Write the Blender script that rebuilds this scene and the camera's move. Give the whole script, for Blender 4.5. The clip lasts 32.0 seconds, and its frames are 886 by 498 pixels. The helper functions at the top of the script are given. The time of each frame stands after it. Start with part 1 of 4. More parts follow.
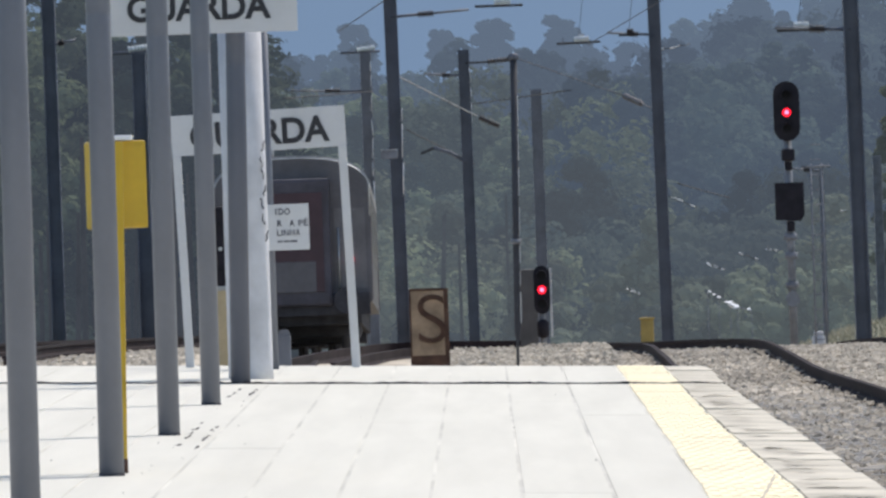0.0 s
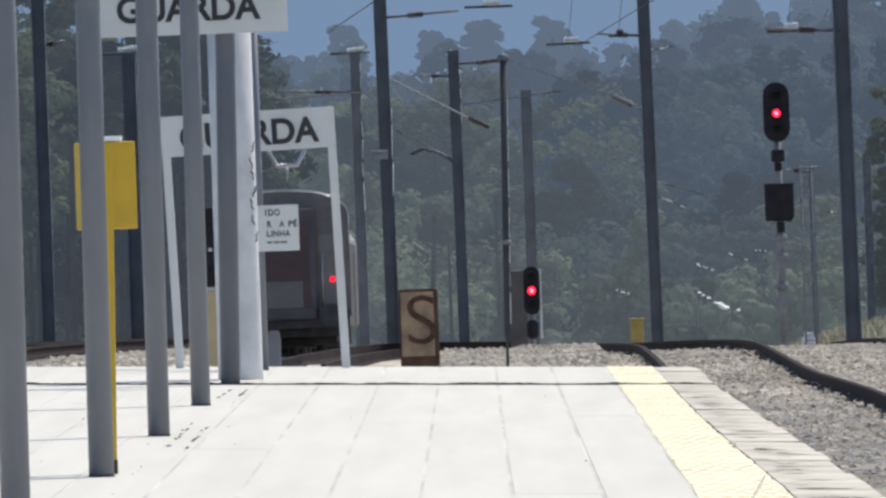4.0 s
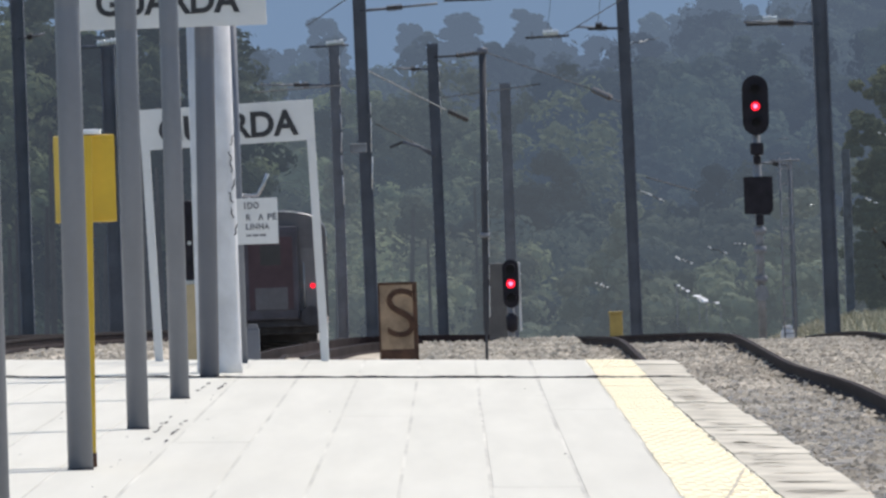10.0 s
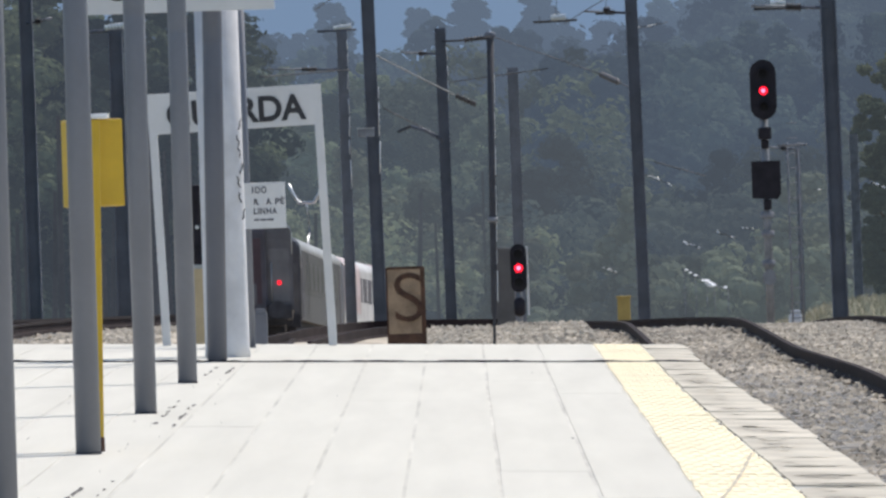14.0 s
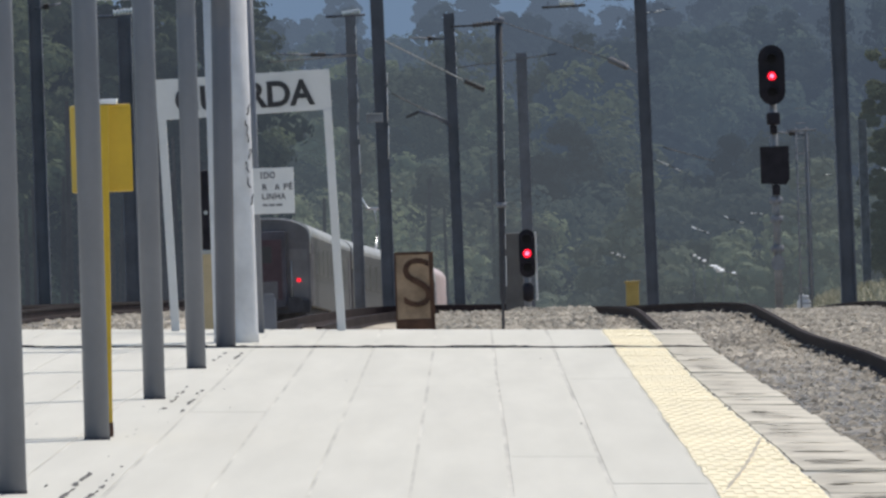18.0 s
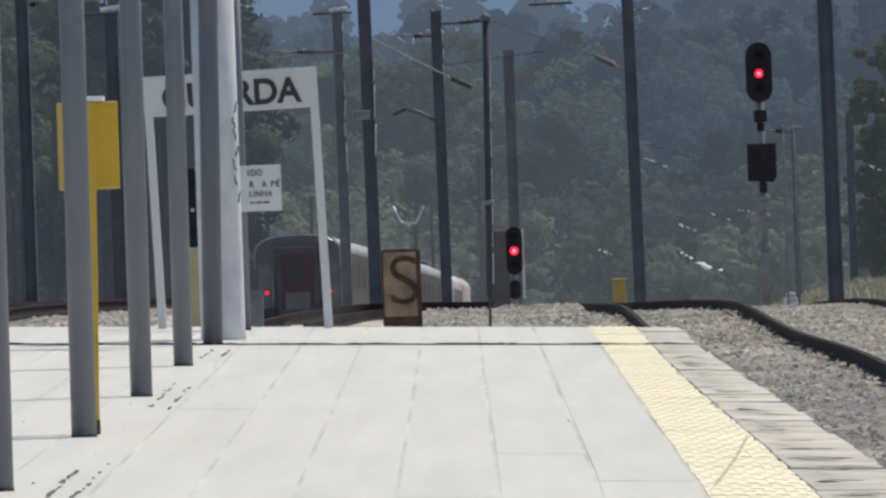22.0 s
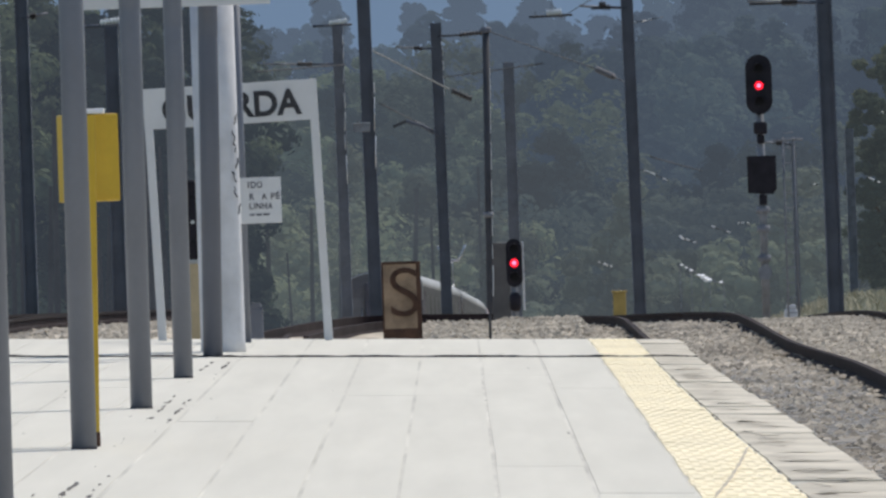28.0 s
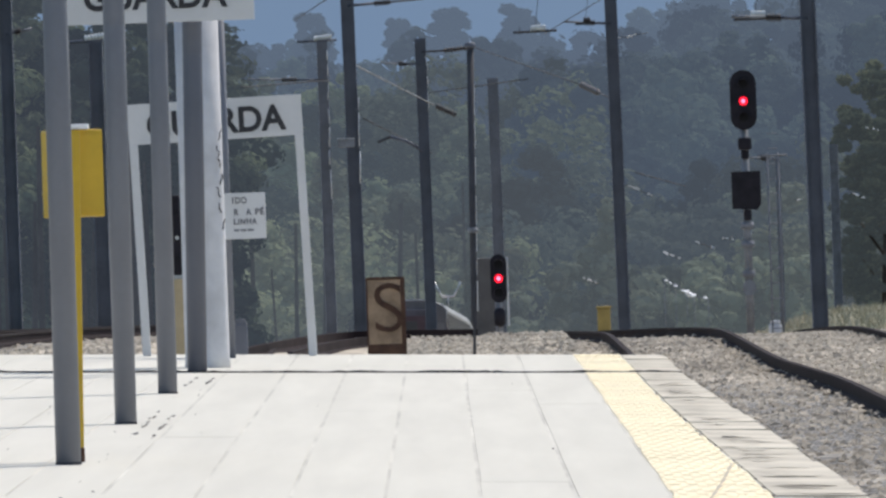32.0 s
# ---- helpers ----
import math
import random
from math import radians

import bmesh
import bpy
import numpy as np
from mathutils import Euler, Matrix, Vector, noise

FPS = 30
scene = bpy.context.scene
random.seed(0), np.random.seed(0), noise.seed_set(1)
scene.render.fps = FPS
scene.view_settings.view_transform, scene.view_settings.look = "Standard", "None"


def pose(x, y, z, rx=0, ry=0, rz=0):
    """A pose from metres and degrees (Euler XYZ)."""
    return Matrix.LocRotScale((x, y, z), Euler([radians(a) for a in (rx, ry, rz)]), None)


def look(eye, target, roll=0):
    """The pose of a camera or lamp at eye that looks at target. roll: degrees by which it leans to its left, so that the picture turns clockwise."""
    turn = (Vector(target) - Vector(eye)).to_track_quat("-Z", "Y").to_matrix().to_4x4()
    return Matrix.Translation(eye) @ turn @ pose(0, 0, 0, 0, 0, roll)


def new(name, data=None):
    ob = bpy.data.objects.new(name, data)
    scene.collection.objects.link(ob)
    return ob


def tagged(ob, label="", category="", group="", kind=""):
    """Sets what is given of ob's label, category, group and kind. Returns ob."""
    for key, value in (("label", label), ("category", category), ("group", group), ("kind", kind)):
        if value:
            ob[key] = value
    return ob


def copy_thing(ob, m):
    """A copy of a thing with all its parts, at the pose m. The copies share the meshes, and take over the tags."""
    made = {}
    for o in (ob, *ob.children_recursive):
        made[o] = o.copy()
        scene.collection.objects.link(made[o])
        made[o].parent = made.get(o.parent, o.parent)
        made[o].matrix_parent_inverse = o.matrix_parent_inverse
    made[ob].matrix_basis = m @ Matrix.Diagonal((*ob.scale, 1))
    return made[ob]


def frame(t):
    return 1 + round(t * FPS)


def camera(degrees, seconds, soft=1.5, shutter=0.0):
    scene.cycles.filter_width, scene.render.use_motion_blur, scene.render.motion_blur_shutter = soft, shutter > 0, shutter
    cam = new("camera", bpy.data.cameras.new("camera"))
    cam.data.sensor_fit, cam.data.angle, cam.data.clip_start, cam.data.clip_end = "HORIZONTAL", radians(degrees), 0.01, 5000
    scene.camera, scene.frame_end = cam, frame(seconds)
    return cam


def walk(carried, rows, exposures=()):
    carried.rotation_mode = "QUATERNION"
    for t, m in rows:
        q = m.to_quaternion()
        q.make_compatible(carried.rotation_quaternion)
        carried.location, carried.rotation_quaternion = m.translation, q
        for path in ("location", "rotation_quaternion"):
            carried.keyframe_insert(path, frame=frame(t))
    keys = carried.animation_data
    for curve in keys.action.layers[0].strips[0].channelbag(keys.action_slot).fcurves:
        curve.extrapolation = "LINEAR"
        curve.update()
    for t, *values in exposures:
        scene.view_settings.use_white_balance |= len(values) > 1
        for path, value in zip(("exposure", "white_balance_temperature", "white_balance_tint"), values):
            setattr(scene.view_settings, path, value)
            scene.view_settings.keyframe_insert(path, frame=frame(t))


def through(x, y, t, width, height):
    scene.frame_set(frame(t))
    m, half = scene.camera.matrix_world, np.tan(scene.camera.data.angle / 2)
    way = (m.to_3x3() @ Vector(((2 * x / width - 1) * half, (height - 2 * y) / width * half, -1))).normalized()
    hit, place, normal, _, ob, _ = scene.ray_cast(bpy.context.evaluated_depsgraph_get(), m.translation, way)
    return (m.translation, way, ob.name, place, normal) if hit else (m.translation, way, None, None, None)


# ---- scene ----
# The clip is a long-lens view along an island platform; x runs across the platform, y along it.
EYE, ROLL = 1.65, -2.0
cam = camera(4.9879, 32.0, soft=2.65)
PAN = [
    (0, 0.2240, 0.3935), (0.5, 0.2093, 0.3940), (1, 0.3892, 0.3731), (1.5, 0.3553, 0.3889), (2, 0.2963, 0.3668),
    (2.5, 0.3402, 0.3748), (3, 0.1884, 0.3508), (3.5, 0.1598, 0.3715), (5.5, 0.1998, 0.4039), (6, 0.1797, 0.3852),
    (6.5, 0.1414, 0.4110), (7, 0.1368, 0.4160), (7.5, 0.1275, 0.4211), (8, 0.1135, 0.4413), (8.5, 0.0994, 0.4564),
    (9, 0.0688, 0.4183), (9.5, 0.0545, 0.4284), (10, 0.0499, 0.4336), (10.5, 0.0350, 0.4291), (11, 0.0206, 0.4347),
    (11.5, 0.0844, 0.4471), (12, 0.0795, 0.4422), (12.5, 0.1093, 0.4656), (13, 0.0172, 0.4835), (13.5, 0.0328, 0.5027),
    (14, 0.0968, 0.5199), (14.5, 0.1995, 0.5310), (16.5, 0.1312, 0.5283), (17, 0.1419, 0.5623), (17.5, 0.1230, 0.5776),
    (18, 0.1481, 0.6009), (18.5, 0.1938, 0.6433), (19, 0.1942, 0.6528), (19.5, 0.1891, 0.6533), (20, 0.1547, 0.6446),
    (20.5, 0.1450, 0.6498), (21, 0.1106, 0.6414), (21.5, 0.0759, 0.6229), (22, 0.0757, 0.6181), (22.5, 0.1001, 0.6220),
    (23, 0.0647, 0.5841), (23.5, 0.0642, 0.5698), (24, 0.0645, 0.5796), (24.5, 0.1225, 0.5630), (25, 0.0963, 0.6518),
    (25.5, 0.0664, 0.6331), (27.5, 0.0732, 0.5449), (28, 0.0733, 0.5497), (28.5, 0.0352, 0.5807), (29, 0.0272, 0.6249),
    (29.5, 0.0148, 0.5518), (30, 0.0274, 0.4930), (30.5, 0.0170, 0.4689), (31, -0.0168, 0.4850), (31.5, -0.0170, 0.4799),
    (32, -0.0175, 0.4653),
]
walk(cam, [(t, pose(0, 0, EYE, 90 - down, 0, left) @ pose(0, 0, 0, 0, 0, ROLL)) for t, left, down in PAN],
     exposures=[(0, 0.14, 6650, 11), (14, 0.12, 6700, 11), (19, -0.14, 6750, 10), (25, -0.16, 6750, 10), (29, -0.12, 6700, 10), (32, 0.03, 6700, 11)])

# ---- light ----
SUN_AZ, SUN_EL = radians(36), radians(55)      # clockwise from the way the camera looks
world = bpy.data.worlds.new("sky")
scene.world = world
world.use_nodes = True
wn = world.node_tree.nodes
sky = wn.new("ShaderNodeTexSky")
sky.sky_type = "NISHITA"
sky.sun_disc = False
sky.sun_elevation, sky.sun_rotation = SUN_EL, SUN_AZ
wn["Background"].inputs["Strength"].default_value = 0.15
world.node_tree.links.new(sky.outputs[0], wn["Background"].inputs["Color"])
sun = new("sun", bpy.data.lights.new("sun", "SUN"))
sun.data.energy, sun.data.angle, sun.data.color = 3.5, radians(0.55), (1.0, 0.95, 0.88)
sun_way = Vector((math.sin(SUN_AZ) * math.cos(SUN_EL), math.cos(SUN_AZ) * math.cos(SUN_EL), math.sin(SUN_EL)))
sun.matrix_world = look(sun_way * 50 + Vector((0, 60, 0)), (0, 60, 0))


# ---- materials ----
def mat(name, color, rough=0.7, metal=0.0, vary=0.25, scale=3.0, bump=0.15, fine=40.0, tint=None, island=0.0, piece=0.0, stretch=None):
    m = bpy.data.materials.new(name)
    m.use_nodes = True
    n, l = m.node_tree.nodes, m.node_tree.links
    b = n["Principled BSDF"]
    b.inputs["Roughness"].default_value, b.inputs["Metallic"].default_value = rough, metal
    tc = n.new("ShaderNodeTexCoord")
    big, small = n.new("ShaderNodeTexNoise"), n.new("ShaderNodeTexNoise")
    big.inputs["Scale"].default_value, small.inputs["Scale"].default_value = scale, fine
    big.inputs["Detail"].default_value, small.inputs["Detail"].default_value = 5, 3
    where = tc.outputs["Object"]
    if stretch:
        # world noise stretched along the platform so blotches look even from the camera
        mp = n.new("ShaderNodeMapping")
        mp.inputs["Scale"].default_value = stretch
        l.new(n.new("ShaderNodeNewGeometry").outputs["Position"], mp.inputs["Vector"])
        where = mp.outputs[0]
    for t in (big, small):
        l.new(where, t.inputs["Vector"])
    mix = n.new("ShaderNodeMixRGB")
    dark = [c * (1 - vary) for c in color]
    light = [min(1, c * (1 + vary)) for c in color] if tint is None else tint
    mix.inputs[1].default_value, mix.inputs[2].default_value = (*dark, 1), (*light, 1)
    ramp = n.new("ShaderNodeMapRange")
    ramp.inputs[1].default_value, ramp.inputs[2].default_value = 0.32, 0.68
    l.new(big.outputs["Fac"], ramp.inputs[0])
    l.new(ramp.outputs[0], mix.inputs[0])
    out = mix.outputs[0]
    for source, amount in (("small", vary * 0.6), ("island", island), ("piece", piece)):
        if not amount:
            continue
        hsv = n.new("ShaderNodeHueSaturation")
        mr = n.new("ShaderNodeMapRange")
        mr.inputs[3].default_value, mr.inputs[4].default_value = 1 - amount, 1 + amount
        if source == "small":
            l.new(small.outputs["Fac"], mr.inputs[0])
        elif source == "island":
            l.new(n.new("ShaderNodeNewGeometry").outputs["Random Per Island"], mr.inputs[0])
        else:
            l.new(n.new("ShaderNodeObjectInfo").outputs["Random"], mr.inputs[0])
        l.new(mr.outputs[0], hsv.inputs["Value"])
        l.new(out, hsv.inputs["Color"])
        out = hsv.outputs[0]
    l.new(out, b.inputs["Base Color"])
    if bump:
        bp = n.new("ShaderNodeBump")
        bp.inputs["Strength"].default_value, bp.inputs["Distance"].default_value = bump, 0.02
        l.new(small.outputs["Fac"], bp.inputs["Height"])
        l.new(bp.outputs[0], b.inputs["Normal"])
    return m


def leaf(name, color, vary=0.35, scale=0.3, through=0.45, island=0.4):
    """Leaves that let part of the light through."""
    m = mat(name, color, 0.75, vary=vary, scale=scale, fine=3, bump=0, island=island)
    n, l = m.node_tree.nodes, m.node_tree.links
    b = n["Principled BSDF"]
    b.inputs["Specular IOR Level"].default_value = 0.15
    tr, mx = n.new("ShaderNodeBsdfTranslucent"), n.new("ShaderNodeMixShader")
    l.new(b.inputs["Base Color"].links[0].from_socket, tr.inputs["Color"])
    mx.inputs[0].default_value = through
    l.new(b.outputs[0], mx.inputs[1])
    l.new(tr.outputs[0], mx.inputs[2])
    l.new(mx.outputs[0], n["Material Output"].inputs["Surface"])
    return m


def glow(name, color, strength):
    m = bpy.data.materials.new(name)
    m.use_nodes = True
    b = m.node_tree.nodes["Principled BSDF"]
    b.inputs["Base Color"].default_value = (*color, 1)
    b.inputs["Emission Color"].default_value, b.inputs["Emission Strength"].default_value = (*color, 1), strength
    return m


CONCRETE = mat("pale_concrete", (0.605, 0.588, 0.520), 0.85, vary=0.045, scale=3.2, fine=11, bump=0, piece=0.008, stretch=(1, 0.055, 1))
MORTAR = mat("dusty_joint_mortar", (0.54, 0.523, 0.463), 0.9, vary=0.22, scale=4, fine=14, bump=0.1, stretch=(1, 0.08, 1))
COPING = mat("worn_concrete_coping", (0.545, 0.505, 0.42), 0.9, vary=0.20, scale=1.6, fine=14, bump=0.08, piece=0.08)
GRIME = mat("grey_brown_grime", (0.50, 0.463, 0.385), 0.95, vary=0.2, scale=6, fine=40, bump=0.2, island=0.3)
CURVED_MARK = mat("faint_curved_mark", (0.48, 0.425, 0.33), 0.9, vary=0.15, scale=6, fine=40, bump=0)
GRIME_DARK = mat("dark_joint_dirt", (0.10, 0.095, 0.088), 0.95, vary=0.3, scale=6, fine=40, bump=0.1)
CONCRETE_DARK = mat("weathered_concrete", (0.30, 0.29, 0.27), 0.9, vary=0.3, scale=1.5, fine=18, bump=0.3)
YELLOW_TILE = mat("yellow_tactile_tile", (0.88, 0.78, 0.545), 0.8, vary=0.07, scale=2.0, fine=30, bump=0, piece=0.04)
GREY_PAINT = mat("grey_post_paint", (0.160, 0.170, 0.197), 0.5, vary=0.10, scale=1.3, fine=25, bump=0.04)
SLATE_PAINT = mat("slate_blue_post_paint", (0.105, 0.115, 0.145), 0.5, vary=0.10, scale=1.3, fine=25, bump=0.04)
WHITE_PAINT = mat("weathered_white_paint", (0.60, 0.60, 0.60), 0.5, vary=0.06, scale=2.0, fine=20, bump=0.05)
WHITE_COLUMN = mat("whitewashed_column", (0.60, 0.60, 0.615), 0.8, vary=0.14, scale=2.5, fine=14, bump=0.25)
WHITE_GLOSS = mat("glossy_white_enamel", (0.90, 0.90, 0.90), 0.25, vary=0.04, bump=0)
BLACK_PAINT = mat("black_letter_paint", (0.02, 0.02, 0.025), 0.5, vary=0.2, bump=0)
YELLOW_PAINT = mat("yellow_enamel", (0.62, 0.40, 0.03), 0.4, vary=0.10, scale=3, fine=25, bump=0.03)
PALE_YELLOW = mat("pale_tan_yellow_paint", (0.50, 0.40, 0.24), 0.6, vary=0.15, scale=3, fine=20, bump=0.03)
# yellow enamel dulled so its distance haze is in the colour
OCHRE = mat("hazed_ochre_enamel", (0.36, 0.255, 0.075), 0.7, vary=0.2, scale=4, fine=20, bump=0.05)
FADED_INK = mat("faded_notice_ink", (0.17, 0.17, 0.19), 0.7, vary=0.3, scale=8, bump=0)
RUSTY_TAN = mat("faded_tan_enamel", (0.315, 0.222, 0.145), 0.8, vary=0.35, scale=5, fine=30, bump=0.2)
RUST = mat("brown_rust", (0.082, 0.042, 0.027), 0.9, vary=0.4, scale=8, fine=40, bump=0.4)
# both mast colours are lifted and blued to paint in haze
MAST_STEEL = mat("hazed_mast_steel", (0.096, 0.108, 0.136), 0.65, 0.1, vary=0.25, scale=1.2, fine=12, bump=0.1)
MAST_CONCRETE = mat("hazed_mast_concrete", (0.185, 0.195, 0.222), 0.8, vary=0.2, scale=1.0, fine=8, bump=0.2)
DULL_STEEL = mat("dull_grey_steel", (0.20, 0.21, 0.23), 0.7, 0.2, vary=0.25, scale=4, fine=25, bump=0.05)
GALVANISED = mat("galvanised_steel", (0.45, 0.47, 0.48), 0.4, 0.7, vary=0.2, scale=4, fine=25, bump=0.05)
# near-white colour that paints sun glints on wires, masts and the pole
GLINT = mat("painted_glint", (0.62, 0.63, 0.63), 0.45, 0.1, vary=0.1, bump=0)
POLE_DARK = mat("dark_matt_pole_paint", (0.05, 0.052, 0.062), 0.85, vary=0.25, scale=3, fine=20, bump=0.05)
CABINET = mat("grey_brown_cabinet", (0.10, 0.094, 0.092), 0.8, vary=0.2, scale=2, fine=15, bump=0.1)
SIGNAL_BLACK = mat("matt_black_signal", (0.022, 0.020, 0.026), 0.6, vary=0.3, scale=4, fine=20, bump=0.05)
DARK_LENS = mat("unlit_lens_glass", (0.012, 0.012, 0.015), 0.5, vary=0.1, bump=0)
INSULATOR = mat("glazed_insulator", (0.05, 0.043, 0.043), 0.6, vary=0.2, scale=10, bump=0)
GLASS_INSULATOR = mat("pale_glass_insulator", (0.6, 0.65, 0.66), 0.15, vary=0.1, scale=10, bump=0)
STAY = mat("galvanised_stay_strand", (0.20, 0.21, 0.22), 0.6, 0.2, vary=0.3, scale=2, bump=0)
WIRE = mat("weathered_copper_wire", (0.040, 0.043, 0.050), 0.75, 0.0, vary=0.2, scale=4, bump=0)
RED_LAMP = glow("red_lamp", (1.0, 0.008, 0.035), 1.6)
RED_CORE = glow("red_lamp_core", (1.0, 0.07, 0.13), 6.0)
TAIL_LAMP = glow("red_tail_lamp", (1.0, 0.01, 0.03), 1.1)
BALLAST = mat("grey_ballast", (0.425, 0.378, 0.308), 0.95, vary=0.30, scale=0.7, fine=5, bump=0.35, island=0.2)
EARTH = mat("dry_earth", (0.115, 0.10, 0.065), 0.95, vary=0.4, scale=0.08, fine=1.2, bump=0.6, tint=(0.085, 0.10, 0.05))
RAIL_STEEL = mat("rusty_rail_steel", (0.024, 0.016, 0.017), 0.9, 0.0, vary=0.3, scale=2, fine=20, bump=0.1)
RAIL_HEAD = mat("worn_rail_head", (0.025, 0.019, 0.020), 0.8, 0.0, vary=0.15, scale=2, bump=0)
SLEEPER = mat("concrete_sleeper", (0.26, 0.25, 0.23), 0.9, vary=0.2, scale=2, fine=15, bump=0.3, piece=0.15)
# coach darks, windows and underframe are lifted or greyed to paint in haze
COACH_WINDOW = mat("hazed_coach_window", (0.040, 0.038, 0.040), 0.4, vary=0.2, bump=0)
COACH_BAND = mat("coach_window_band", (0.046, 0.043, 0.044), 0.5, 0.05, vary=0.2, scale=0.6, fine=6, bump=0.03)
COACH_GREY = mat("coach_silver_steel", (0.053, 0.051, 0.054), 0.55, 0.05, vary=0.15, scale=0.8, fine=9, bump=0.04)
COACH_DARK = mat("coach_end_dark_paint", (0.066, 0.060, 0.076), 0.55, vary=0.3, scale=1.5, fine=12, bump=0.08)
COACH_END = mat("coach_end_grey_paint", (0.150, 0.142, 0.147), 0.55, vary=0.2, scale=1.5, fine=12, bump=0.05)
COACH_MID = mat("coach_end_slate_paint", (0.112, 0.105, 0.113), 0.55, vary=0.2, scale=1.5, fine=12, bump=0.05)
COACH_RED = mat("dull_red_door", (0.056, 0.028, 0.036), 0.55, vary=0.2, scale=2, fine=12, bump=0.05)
ROOF_GREY = mat("coach_roof_paint", (0.28, 0.28, 0.28), 0.45, vary=0.18, scale=0.7, fine=7, bump=0.05)
LOCO_RED = mat("faded_pink_loco_paint", (0.50, 0.40, 0.40), 0.5, vary=0.2, scale=0.8, fine=8, bump=0.05)
LOCO_PALE = mat("pale_loco_paint", (0.50, 0.49, 0.485), 0.5, vary=0.15, scale=0.8, fine=8, bump=0.05)
DARK_GLASS = mat("dark_window_glass", (0.02, 0.025, 0.03), 0.08, vary=0.1, bump=0)
UNDERFRAME = mat("grimy_underframe", (0.056, 0.055, 0.062), 0.85, vary=0.3, scale=3, fine=20, bump=0.3)
BARK = mat("brown_bark", (0.09, 0.07, 0.055), 0.95, vary=0.35, scale=2, fine=18, bump=0.5)
DRY_GRASS = mat("dry_grass", (0.54, 0.47, 0.32), 0.9, vary=0.2, scale=1, fine=9, bump=0, island=0.2)
# backdrop only: the blue haze is painted as an even glow
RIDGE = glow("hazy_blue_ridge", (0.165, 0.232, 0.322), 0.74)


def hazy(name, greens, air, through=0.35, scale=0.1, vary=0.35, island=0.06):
    """Far leaves with haze painted in: greens that also glow evenly in the air's colour."""
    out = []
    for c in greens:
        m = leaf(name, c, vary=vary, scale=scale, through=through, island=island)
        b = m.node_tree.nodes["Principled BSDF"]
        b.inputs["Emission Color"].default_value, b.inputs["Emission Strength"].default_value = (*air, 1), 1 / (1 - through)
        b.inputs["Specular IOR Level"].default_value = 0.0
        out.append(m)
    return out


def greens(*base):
    # five tones of one green, from painted shade to painted sun
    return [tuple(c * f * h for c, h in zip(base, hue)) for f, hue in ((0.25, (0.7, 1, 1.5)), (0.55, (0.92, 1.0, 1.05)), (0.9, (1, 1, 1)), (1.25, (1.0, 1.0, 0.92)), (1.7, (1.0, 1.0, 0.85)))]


# each air colour is an even glow that paints haze onto far things
HAZE_SIDE = hazy("painted_haze_pine_needles", greens(0.125, 0.142, 0.092), (0.028, 0.034, 0.040))
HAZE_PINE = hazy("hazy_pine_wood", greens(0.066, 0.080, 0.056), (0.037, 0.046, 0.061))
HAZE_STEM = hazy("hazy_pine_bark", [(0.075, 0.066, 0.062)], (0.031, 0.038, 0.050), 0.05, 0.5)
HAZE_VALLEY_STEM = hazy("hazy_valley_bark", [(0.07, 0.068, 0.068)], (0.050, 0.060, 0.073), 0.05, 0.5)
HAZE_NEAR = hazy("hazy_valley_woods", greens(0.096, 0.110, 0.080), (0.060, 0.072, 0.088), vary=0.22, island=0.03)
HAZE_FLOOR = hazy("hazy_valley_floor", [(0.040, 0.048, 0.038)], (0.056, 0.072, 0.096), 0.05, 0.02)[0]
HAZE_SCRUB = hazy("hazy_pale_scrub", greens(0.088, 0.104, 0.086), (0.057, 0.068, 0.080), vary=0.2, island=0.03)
HAZE_GREEN = hazy("painted_sunlit_slope", greens(0.076, 0.092, 0.066), (0.060, 0.075, 0.095), vary=0.2, island=0.03)
HAZE_SHADE = hazy("painted_shaded_slope", greens(0.050, 0.060, 0.050), (0.057, 0.072, 0.093), vary=0.2, island=0.03)
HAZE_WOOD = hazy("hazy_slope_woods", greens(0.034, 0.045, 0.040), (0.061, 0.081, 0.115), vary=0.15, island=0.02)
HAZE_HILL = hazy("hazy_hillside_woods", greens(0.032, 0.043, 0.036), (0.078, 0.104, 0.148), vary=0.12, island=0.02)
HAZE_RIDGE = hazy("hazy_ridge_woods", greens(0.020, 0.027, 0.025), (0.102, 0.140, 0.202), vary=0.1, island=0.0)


for m in (DARK_LENS, SIGNAL_BLACK, RAIL_STEEL, RAIL_HEAD, BALLAST, CONCRETE, COPING, UNDERFRAME):
    m.node_tree.nodes["Principled BSDF"].inputs["Specular IOR Level"].default_value = 0.15


# ---- mesh helpers ----
def part(name, bm, material, parent=None, label=""):
    me = bpy.data.meshes.new(name)
    bm.to_mesh(me)
    bm.free()
    me.materials.append(material)
    ob = new(name, me)
    ob.parent = parent
    if label:
        ob["label"] = label
    return ob


def mesh_part(name, verts, faces, material, parent=None, label="", smooth=False):
    me = bpy.data.meshes.new(name)
    me.from_pydata(verts, [], faces)
    me.materials.append(material)
    if smooth:
        me.polygons.foreach_set("use_smooth", [True] * len(me.polygons))
    ob = new(name, me)
    ob.parent = parent
    if label:
        ob["label"] = label
    return ob


def share(name, me, parent, x, y, z, rx=0, ry=0, rz=0):
    ob = new(name, me)
    ob.parent = parent
    ob.matrix_basis = pose(x, y, z, rx, ry, rz)
    return ob


def root(name, x=0, y=0, z=0, rx=0, ry=0, rz=0):
    ob = new(name)
    ob.empty_display_size = 0.2
    ob.matrix_basis = pose(x, y, z, rx, ry, rz)
    return ob


